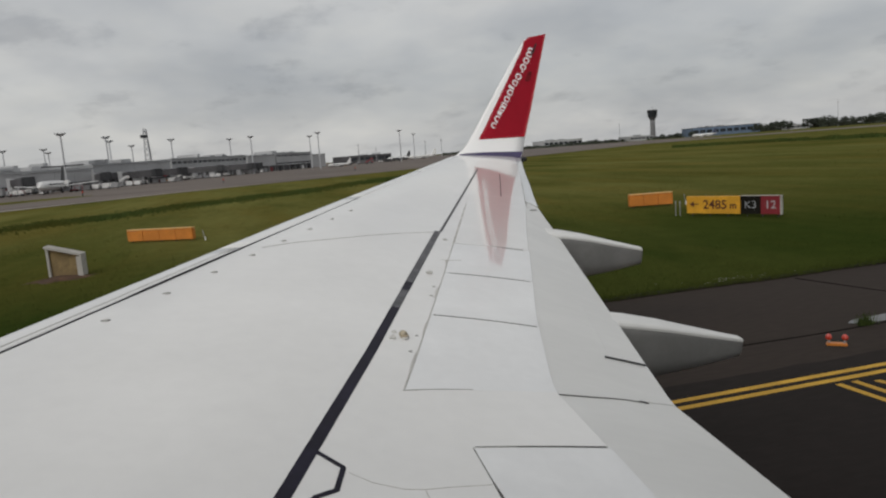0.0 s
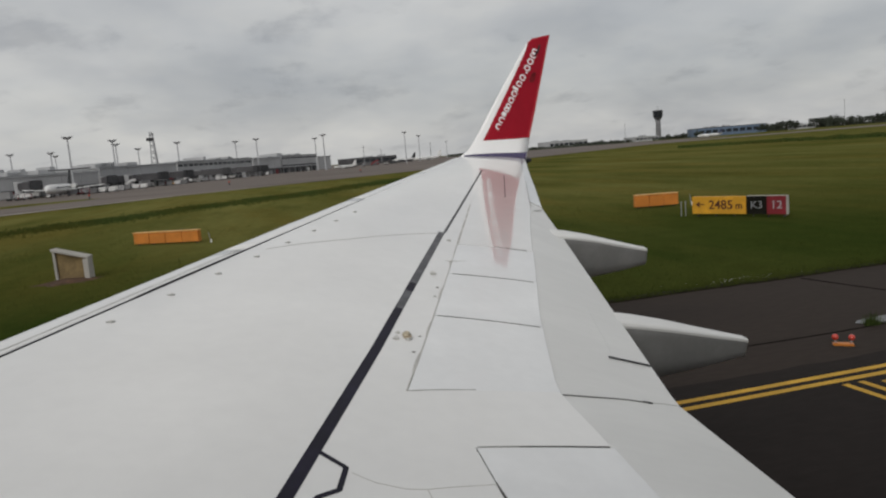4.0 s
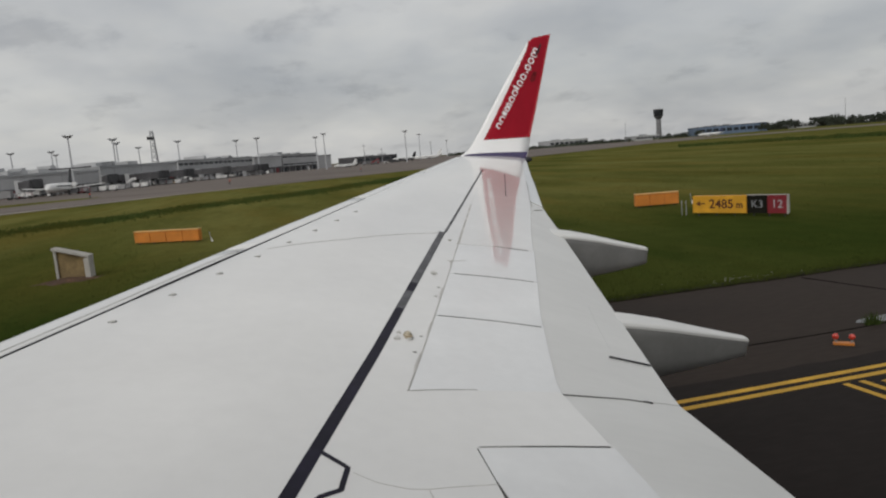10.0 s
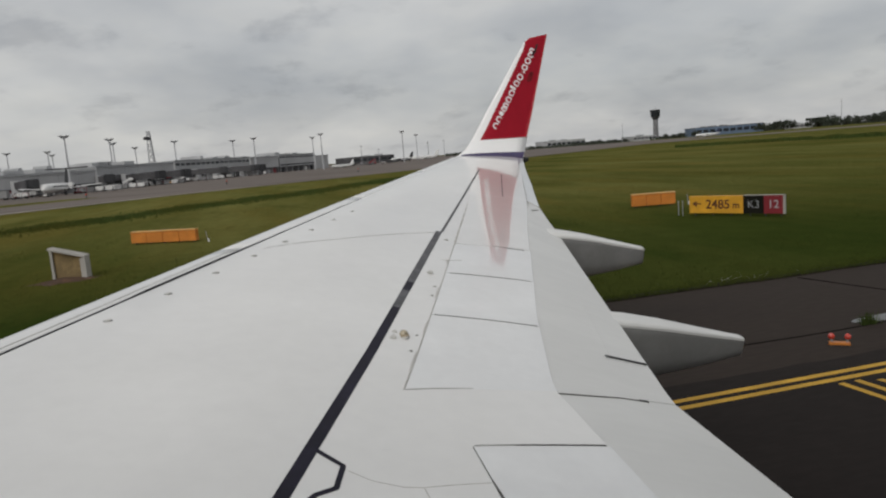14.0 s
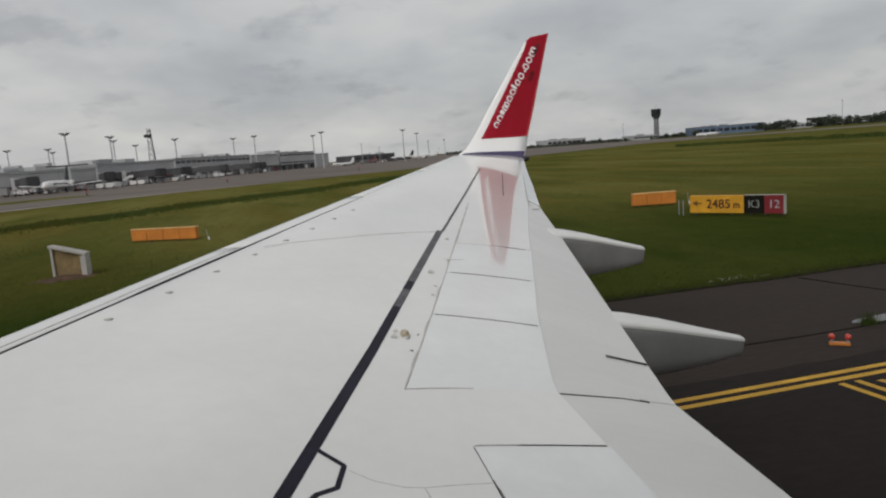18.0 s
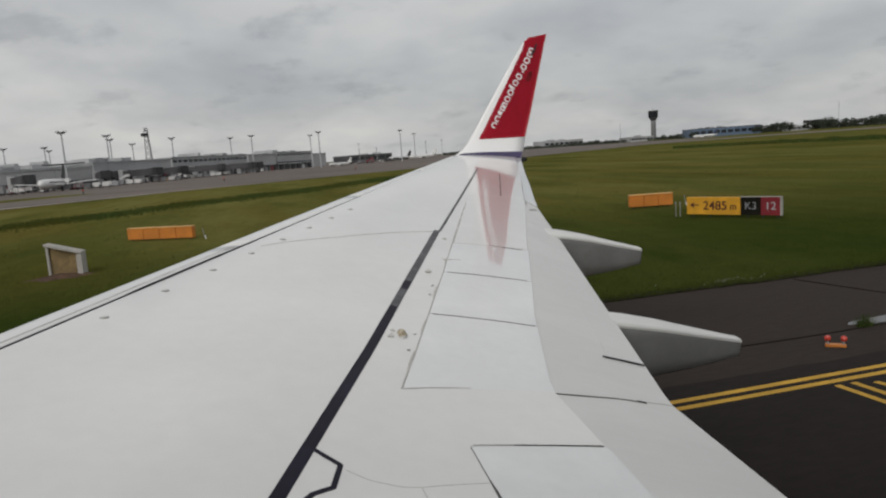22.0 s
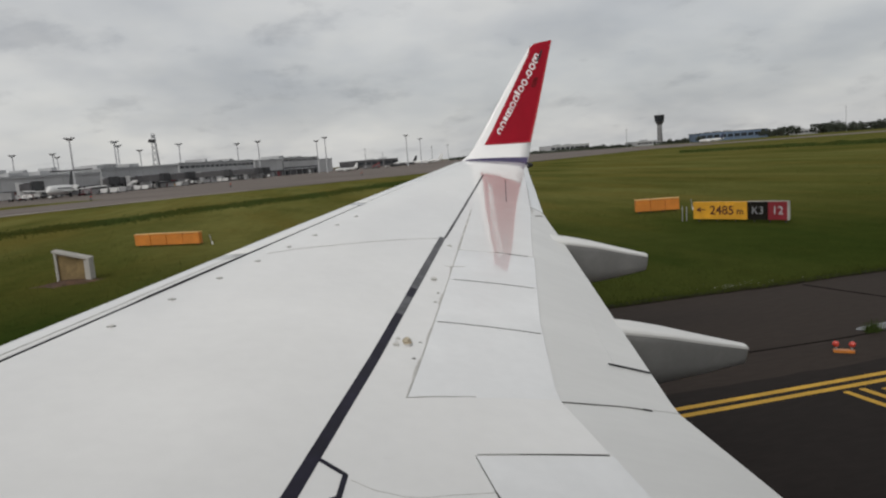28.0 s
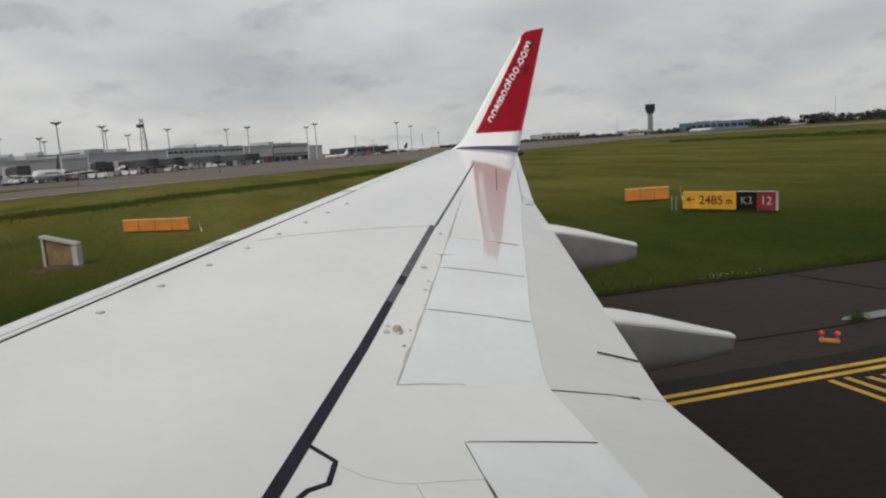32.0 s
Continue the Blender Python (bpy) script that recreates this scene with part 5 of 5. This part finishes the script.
def control_tower(az, dist):
    t = thing("control_tower", bearing(az, dist), facing(az), label="tall grey control tower with a dark flared cab", category="control tower")
    bm = bmesh.new()
    tube(bm, (0, 0, -0.5), (0, 0, 40), 5.0, 4.3, 20)
    part("shaft", bm, TOWER_CONCRETE, t, "grey concrete shaft")
    bm = bmesh.new()
    tube(bm, (0, 0, 37), (0, 0, 43), 4.6, 8.0, 16)
    part("cab_base", bm, TERMINAL_DARK, t, "dark flared cab base")
    bm = bmesh.new()
    tube(bm, (0, 0, 43), (0, 0, 54), 8.0, 8.9, 16)
    cab = part("cab", bm, GLASS_DARK, t, "dark glazed control cab")
    for k in range(16):
        a = math.tau * k / 16
        bm = bmesh.new()
        tube(bm, (8.1 * math.cos(a), 8.1 * math.sin(a), 43), (9.0 * math.cos(a), 9.0 * math.sin(a), 54), 0.22, 0.22, 5)
        part("mullion", bm, DARK_METAL, cab)
    bm = bmesh.new()
    tube(bm, (0, 0, 54), (0, 0, 55.6), 9.3, 8.8, 16)
    part("roof", bm, TERMINAL_DARK, t)
    bm = bmesh.new()
    tube(bm, (0, 0, 55.6), (0, 0, 63), 0.4, 0.2, 6)
    part("antenna", bm, GALVANISED, t)


control_tower(31.6, 1400)


# ---------------------------------------------------------------- aircraft, bridges and vehicles on the apron
def parked_airliner(place, turn, scale, tail_mat, label, high_tail=False):
    p = thing("parked_airliner", place, turn, label=label, category="airplane", group="parked airliners")
    bm = bmesh.new()
    rings = []
    for x, r, dz in ((-17, 0.15, -0.3), (-16.2, 1.0, -0.2), (-14, 1.75, 0), (-10, 1.95, 0), (8, 1.95, 0), (13, 1.3, 0.5), (17, 0.45, 1.1), (18, 0.15, 1.2)):
        rings.append([(x * scale, r * scale * math.cos(math.tau * k / 14), (3.3 + dz + r * math.sin(math.tau * k / 14)) * scale) for k in range(14)])
    part("fuselage", loft(bm, rings), WHITE_METAL, p, "white fuselage", True)
    for s in (-1, 1):
        bm = bmesh.new()
        loft(bm, [[(x * scale, s * y * scale, (z + t) * scale) for x, t in ((x0, -0.1), (x0 + c * 0.4, 0.15), (x0 + c, 0), (x0 + c * 0.4, -0.2))]
                  for x0, y, z, c in ((-4, 1.6, 2.6, 6.0), (0.5, 7, 3.1, 3.4), (4.5, 16, 3.8, 1.4))])
        part("wing", bm, WHITE_METAL, p)
        bm = bmesh.new()
        ex, ey, ez = (8, 3.0, 4.2) if high_tail else (-5, 5, 1.7)
        tube(bm, (ex * scale, s * ey * scale, ez * scale), ((ex + 3.8) * scale, s * ey * scale, (ez + 0.1) * scale), 0.95 * scale, 0.7 * scale, 12)
        part("engine", bm, WHITE_METAL, p)
        bm = bmesh.new()
        loft(bm, [[(x * scale, s * y * scale, z * scale + t) for x, t in ((x0, 0), (x0 + c * .4, 0.28), (x0 + c, 0), (x0 + c * .4, -0.28))]
                  for x0, y, z, c in (((15.0, 0.0, 11.2, 3.4), (16.5, 8.5, 11.4, 1.8)) if high_tail else ((13, 0.6, 4.6, 3.2), (15.5, 6, 5.0, 1.4)))])
        part("tailplane", bm, tail_mat if high_tail else WHITE_METAL, p)
        bm = bmesh.new()
        tube(bm, (1 * scale, s * 2.6 * scale, 0), (1 * scale, s * 2.6 * scale, 2.4 * scale), 0.35, 0.2, 8)
        part("gear_leg", bm, DARK_METAL, p)
    bm = bmesh.new()
    loft(bm, [[(x * scale, y, z * scale) for x, y in ((x0, 0), (x0 + c * .4, 0.2), (x0 + c, 0), (x0 + c * .4, -0.2))] for x0, z, c in ((11, 5.0, 6.0), (15.5, 11.5, 2.6))])
    part("tail_fin", bm, tail_mat, p, "coloured tail fin")
    bm = bmesh.new()
    tube(bm, (-12.5 * scale, 0, 0), (-12.5 * scale, 0, 1.8 * scale), 0.3, 0.2, 8)
    part("nose_gear", bm, DARK_METAL, p)
    for k in range(18):
        bm = bmesh.new()
        x = (-11 + k * 1.1) * scale
        block(bm, x, x + 0.45 * scale, -1.98 * scale, -1.86 * scale, 3.6 * scale, 4.1 * scale)
        part("window", bm, GLASS_DARK, p)
    return p


parked_airliner(bearing(-14.2, 305, 0.03), 88, 0.92, DARK_METAL, "white rear-engined airliner with a dark high tail", True)
parked_airliner(bearing(6.6, 520, 0.03), 10, 0.5, WHITE_METAL, "small white airliner parked on the far apron")
parked_airliner(bearing(13.3, 700, 0.03), -12, 0.8, WHITE_METAL, "white airliner parked on the far apron")
parked_airliner(bearing(11.4, 720, 0.03), 20, 0.8, DARK_METAL, "white airliner with a dark tail far off on the apron")
parked_airliner(bearing(35.3, 900, 0.0), -35, 0.8, TAIL_NAVY, "distant airliner with a dark tail on the skyline")


def boarding_bridge(az, dist, turn, length):
    b = thing("boarding_bridge", bearing(az, dist, 0.03), turn, label="dark grey boarding bridge standing at the terminal", category="boarding bridge", group="boarding bridges")
    bm = bmesh.new()
    block(bm, 0, length * 0.55, -1.5, 1.5, 3.6, 6.4, bevel=0.1)
    part("inner_tunnel", bm, TERMINAL_DARK, b)
    bm = bmesh.new()
    block(bm, length * 0.5, length, -1.75, 1.75, 3.4, 6.7, bevel=0.1)
    part("outer_tunnel", bm, TERMINAL_DARK, b)
    bm = bmesh.new()
    block(bm, length, length + 3.5, -2.2, 2.2, 3.2, 7.0, bevel=0.3)
    part("cab", bm, DARK_METAL, b)
    for x in (length * 0.72,):
        for y in (-1.6, 1.6):
            bm = bmesh.new()
            tube(bm, (x, y, 0.0), (x, y, 3.6), 0.35, 0.35, 8)
            part("column", bm, GALVANISED, b)
    bm = bmesh.new()
    tube(bm, (0, 0, 0.0), (0, 0, 7.0), 2.3, 2.3, 14)
    part("rotunda", bm, TERMINAL_WALL, b, "pale grey rotunda")


for az, dist, turn, length in ((-16.6, 338, -60, 20), (-11.3, 372, -70, 20), (-9.6, 385, -40, 22), (-8.5, 395, -130, 18), (-7.3, 405, -50, 22),
                               (-6.0, 430, -20, 26), (-4.6, 455, -140, 22), (-3.2, 470, -30, 26), (-1.2, 500, -60, 24)):
    boarding_bridge(az, dist, turn, length)


def service_vehicle(az, dist, turn, length, height, mat, label, category):
    v = thing(category.replace(" ", "_"), bearing(az, dist, 0.03), turn, label=label, category=category, group="apron vehicles")
    bm = bmesh.new()
    block(bm, 0, length * 0.72, -1.25, 1.25, 0.7, height, bevel=0.12)
    part("body", bm, mat, v)
    bm = bmesh.new()
    block(bm, length * 0.74, length, -1.2, 1.2, 0.6, height * 0.78, bevel=0.2)
    cab = part("cab", bm, mat, v)
    bm = bmesh.new()
    block(bm, length * 0.86, length + 0.03, -1.05, 1.05, height * 0.45, height * 0.70)
    part("windscreen", bm, GLASS_DARK, cab)
    for x in (length * 0.15, length * 0.84):
        for y in (-1.15, 1.15):
            bm = bmesh.new()
            tube(bm, (x, y - 0.15, 0.5), (x, y + 0.15, 0.5), 0.5, 0.5, 12)
            part("wheel", bm, RUBBER, v)


rv = random.Random(21)
kinds = ((12.0, 3.1, VEHICLE_GREY, "long grey apron passenger bus", "apron bus"), (7.0, 3.4, VEHICLE_GREY, "grey box-bodied catering truck", "service truck"),
         (5.0, 2.1, WHITE_METAL, "white apron service van parked", "service van"), (8.0, 2.9, DARK_METAL, "dark tank truck on the apron", "service truck"))
for az, dist in ((-17.2, 300), (-16.0, 310), (-12.3, 330), (-11.8, 345), (-10.7, 350), (-8.9, 372), (-7.9, 378), (-6.4, 392), (-5.1, 430), (-2.4, 470),
                 (-0.9, 500), (6.1, 560), (7.6, 600), (8.0, 640), (8.9, 620), (9.3, 660), (10.2, 640), (10.9, 690), (12.1, 720)):
    L, H, mat, lab, cat = kinds[rv.randrange(4)]
    service_vehicle(az, dist, rv.uniform(-40, 40) + (180 if rv.random() < 0.5 else 0), L, H, mat, lab, cat)


def baggage_cart(az, dist, turn, mat):
    c = thing("baggage_cart", bearing(az, dist, 0.03), turn, label="open baggage cart with a canopy on the apron", category="baggage cart", group="baggage carts")
    bm = bmesh.new()
    block(bm, -1.5, 1.5, -0.8, 0.8, 0.45, 0.6)
    part("deck", bm, DARK_METAL, c)
    bm = bmesh.new()
    block(bm, -1.55, 1.55, -0.85, 0.85, 2.0, 2.12)
    part("canopy", bm, mat, c)
    for x in (-1.4, 1.4):
        bm = bmesh.new()
        block(bm, x - 0.05, x + 0.05, -0.75, 0.75, 0.6, 2.0)
        part("end_panel", bm, mat, c)
        for y in (-0.7, 0.7):
            bm = bmesh.new()
            tube(bm, (x * 0.7, y - 0.08, 0.25), (x * 0.7, y + 0.08, 0.25), 0.25, 0.25, 10)
            part("wheel", bm, RUBBER, c)


rb = random.Random(33)
for az, dist in ((-16.7, 296), (-16.3, 297), (-12.2, 320), (-12.6, 304), (-11.2, 330), (-10.2, 345), (-9.2, 352), (-8.2, 360), (-6.9, 378), (-3.8, 430), (-1.6, 470), (7.1, 540), (9.9, 600)):
    baggage_cart(az, dist, rb.uniform(-25, 25), RED_PANEL if rb.random() < 0.45 else WHITE_METAL)


def stair_truck(az, dist, turn, mat):
    v = thing("stair_truck", bearing(az, dist, 0.03), turn, label="boarding stair truck with a raised flight of steps", category="stair truck", group="apron vehicles")
    bm = bmesh.new()
    block(bm, -3.2, 3.2, -1.1, 1.1, 0.5, 1.0, bevel=0.08)
    part("chassis", bm, DARK_METAL, v)
    bm = bmesh.new()
    block(bm, 1.6, 3.2, -1.1, 1.1, 1.0, 2.3, bevel=0.18)
    part("cab", bm, mat, v)
    for y in (-0.95, 0.95):
        bm = bmesh.new()
        loft(bm, [[(x, y - 0.06, z), (x, y + 0.06, z), (x, y + 0.06, z + 1.1), (x, y - 0.06, z + 1.1)] for x, z in ((-3.2, 0.9), (1.8, 3.6), (3.4, 3.6))])
        part("side_panel", bm, mat, v)
    for k in range(9):
        bm = bmesh.new()
        block(bm, -3.1 + 0.55 * k, -2.7 + 0.55 * k, -0.88, 0.88, 0.95 + 0.3 * k, 1.05 + 0.3 * k)
        part("step", bm, GALVANISED, v)
    for x in (-2.2, 2.3):
        for y in (-1.0, 1.0):
            bm = bmesh.new()
            tube(bm, (x, y - 0.14, 0.42), (x, y + 0.14, 0.42), 0.42, 0.42, 12)
            part("wheel", bm, RUBBER, v)


def container_dolly(az, dist, turn, mat):
    c = thing("container_dolly", bearing(az, dist, 0.03), turn, label="flat dolly carrying a metal freight container", category="freight dolly", group="freight dollies")
    bm = bmesh.new()
    block(bm, -1.7, 1.7, -1.2, 1.2, 0.42, 0.58)
    part("deck", bm, GALVANISED, c)
    bm = bmesh.new()
    loft(bm, [[(-1.1, y, 0.6), (1.1, y, 0.6), (1.6, y, 1.15), (1.6, y, 2.2), (-1.1, y, 2.2)] for y in (-1.05, 1.05)])
    part("container", bm, mat, c)
    for x in (-1.2, 1.2):
        for y in (-1.0, 1.0):
            bm = bmesh.new()
            tube(bm, (x, y - 0.08, 0.24), (x, y + 0.08, 0.24), 0.24, 0.24, 10)
            part("wheel", bm, RUBBER, c)


def tug(az, dist, turn, mat):
    v = thing("baggage_tug", bearing(az, dist, 0.03), turn, label="small low baggage tug with an open cab", category="tug", group="apron vehicles")
    bm = bmesh.new()
    block(bm, -1.5, 1.5, -0.7, 0.7, 0.35, 0.95, bevel=0.1)
    part("body", bm, mat, v)
    bm = bmesh.new()
    block(bm, -0.9, 0.4, -0.68, 0.68, 1.75, 1.85, bevel=0.03)
    part("cab_roof", bm, mat, v)
    for x in (-0.85, 0.35):
        for y in (-0.62, 0.62):
            bm = bmesh.new()
            tube(bm, (x, y, 0.9), (x, y, 1.78), 0.05, 0.05, 6)
            part("cab_post", bm, DARK_METAL, v)
    for x in (-1.0, 1.0):
        for y in (-0.65, 0.65):
            bm = bmesh.new()
            tube(bm, (x, y - 0.12, 0.36), (x, y + 0.12, 0.36), 0.36, 0.36, 12)
            part("wheel", bm, RUBBER, v)


rc = random.Random(57)
for az, dist in ((-15.4, 318), (-9.7, 362), (-5.6, 415), (9.0, 590)):
    stair_truck(az, dist, rc.uniform(0, 360), WHITE_METAL if rc.random() < 0.6 else RED_PANEL)
for az0, dist, count in ((-17.0, 318, 5), (-13.4, 312, 6), (-11.0, 340, 5), (-7.4, 372, 4), (-4.2, 440, 4), (-0.4, 510, 3)):
    for k in range(count):
        container_dolly(az0 + 0.62 * k * 320 / dist, dist + rc.uniform(-2, 4), rc.uniform(-12, 12), (WHITE_METAL, GALVANISED, VEHICLE_GREY, WHITE_METAL)[rc.randrange(4)])
for az, dist in ((-16.9, 304), (-14.9, 300), (-12.9, 308), (-10.9, 336), (-8.6, 356), (-6.6, 384), (-2.9, 462), (7.0, 560), (10.5, 640)):
    tug(az, dist, rc.uniform(0, 360), (RED_PANEL, WHITE_METAL, YELLOW_PANEL, DARK_METAL)[rc.randrange(4)])


# ---------------------------------------------------------------- distant trees
def tree(name, place, height, seed, label):
    r = random.Random(seed)
    t = thing(name, place, r.uniform(0, 360), label=label, category="tree", group="trees on the skyline")
    bm = bmesh.new()
    tube(bm, (0, 0, -0.3), (0, 0, height * 0.5), height * 0.035, height * 0.02, 7)
    for k in range(5):
        a = math.tau * k / 5 + r.random()
        tube(bm, (0, 0, height * (0.25 + 0.05 * k)), (math.cos(a) * height * 0.22, math.sin(a) * height * 0.22, height * (0.5 + 0.06 * k)), height * 0.015, height * 0.006, 5)
    part("trunk", bm, BARK, t)
    verts, faces = [], []
    lobes = [(r.uniform(-0.3, 0.3), r.uniform(-0.3, 0.3), r.uniform(0.35, 0.85), r.uniform(0.14, 0.26)) for _ in range(9)]
    for _ in range(420):
        lx, ly, lz, lr = lobes[r.randrange(9)]
        d = Vector((r.gauss(0, 1), r.gauss(0, 1), r.gauss(0, 1))).normalized() * lr * r.uniform(0.6, 1.05)
        c = Vector((lx, ly, lz)) * height + d * height
        q = Euler((r.uniform(0, 6.3), r.uniform(0, 6.3), r.uniform(0, 6.3))).to_matrix()
        s = height * r.uniform(0.03, 0.06)
        i = len(verts)
        verts += [c + q @ Vector(v) * s for v in ((-1, -0.6, 0), (1, -0.6, 0.2), (0.8, 0.7, 0), (-0.7, 0.8, 0.2))]
        faces.append((i, i + 1, i + 2, i + 3))
    mesh_object("crown", verts, faces, LEAVES, t)
    return t


samples = [tree("tree", bearing(39.6 + 0.5 * k, 1230), 11 + k, 30 + k, "dark green broadleaf tree on the skyline") for k in range(4)]
rt = random.Random(5)
for az0, az1, count, hi in ((25.2, 29.5, 14, 8), (31.9, 35.0, 10, 9), (38.6, 41.2, 10, 14), (42.2, 52, 42, 15), (16.8, 22.5, 10, 7)):
    for k in range(count):
        az = az0 + (az1 - az0) * (k + rt.random()) / count
        src = samples[rt.randrange(4)]
        m = pose(*bearing(az, rt.uniform(1180, 1340)), 0, 0, rt.uniform(0, 360))
        o = copy_thing(src, m)
        s = hi / 12.5 * rt.uniform(0.6, 1.1)
        o.scale = (s * 1.3, s * 1.3, s)


def far_hedge(r):
    az = r.uniform(15, 60)
    d = r.uniform(1330, 1420)
    p = bearing(az, d)
    return p.x, p.y, 1.0 + 0.5 * noise.noise(Vector((az * 0.8, 0, 0)))


def far_ditch(r):
    f = r.uniform(0, 1)
    az = 33.0 + 17.0 * f
    p = bearing(az, 262 - 62 * f + r.normal(0, 5.0))
    return p.x, p.y, 1.0 + 0.5 * noise.noise(Vector((az * 0.9, 5, 0)))


scatter("far_ditch_reeds", REEDS, 9000, 18, far_ditch, 0.75, 0.20, "dark rushes along a ditch far across the field")
verts = []
for z in (0.05, -0.2):
    verts += [bearing(a, d, z) for a, d in ((18, 470), (30, 520), (42, 560), (56, 600), (56, 800), (42, 720), (30, 650), (18, 580))]
o = mesh_object("far_runway", verts, [tuple(range(8))] + [(i, 8 + i, 8 + (i + 1) % 8, (i + 1) % 8) for i in range(8)], APRON)
tagged(o, "pale grey runway strip far across the grass", "runway", kind="structure")
scatter("distant_hedge", LEAVES, 9000, 17, far_hedge, 5.0, 1.8, "low dark hedge along the far airfield boundary")


# ---------------------------------------------------------------- small marks along the apron and the verge
def edge_light(az, dist):
    m = thing("edge_light", bearing(az, dist), facing(az), label="small dark edge light standing in the grass", category="edge light", group="edge lights")
    bm = bmesh.new()
    block(bm, -0.35, 0.35, -0.35, 0.35, -0.05, 0.12, bevel=0.03)
    part("base", bm, DARK_METAL, m)
    bm = bmesh.new()
    tube(bm, (0, 0, 0.1), (0, 0, 0.9), 0.16, 0.12, 10)
    part("post", bm, DARK_METAL, m)
    bm = bmesh.new()
    bmesh.ops.create_uvsphere(bm, u_segments=12, v_segments=8, radius=0.24, matrix=Matrix.Translation((0, 0, 1.05)))
    part("lamp", bm, RED_LAMP, m, "dull red lamp", True)


for az, dist in ((-12.4, 205), (-2.5, 236), (7.8, 270)):
    edge_light(az, dist)


def flower_patch(r):
    return r.normal(12.3, 0.8), 16.0 + abs(r.normal(0, 0.35)), r.uniform(0.5, 1.2)


def weed_tuft(r):
    return r.normal(11.35, 0.09), r.normal(11.0, 0.05), r.uniform(0.6, 1.2)


scatter("weed_tuft", REEDS, 160, 29, weed_tuft, 0.22, 0.014, "dark weed tuft grown in the paving joint")
scatter("wildflowers", PLATE, 60, 23, flower_patch, 0.06, 0.010, "small white wildflowers in the grass verge")
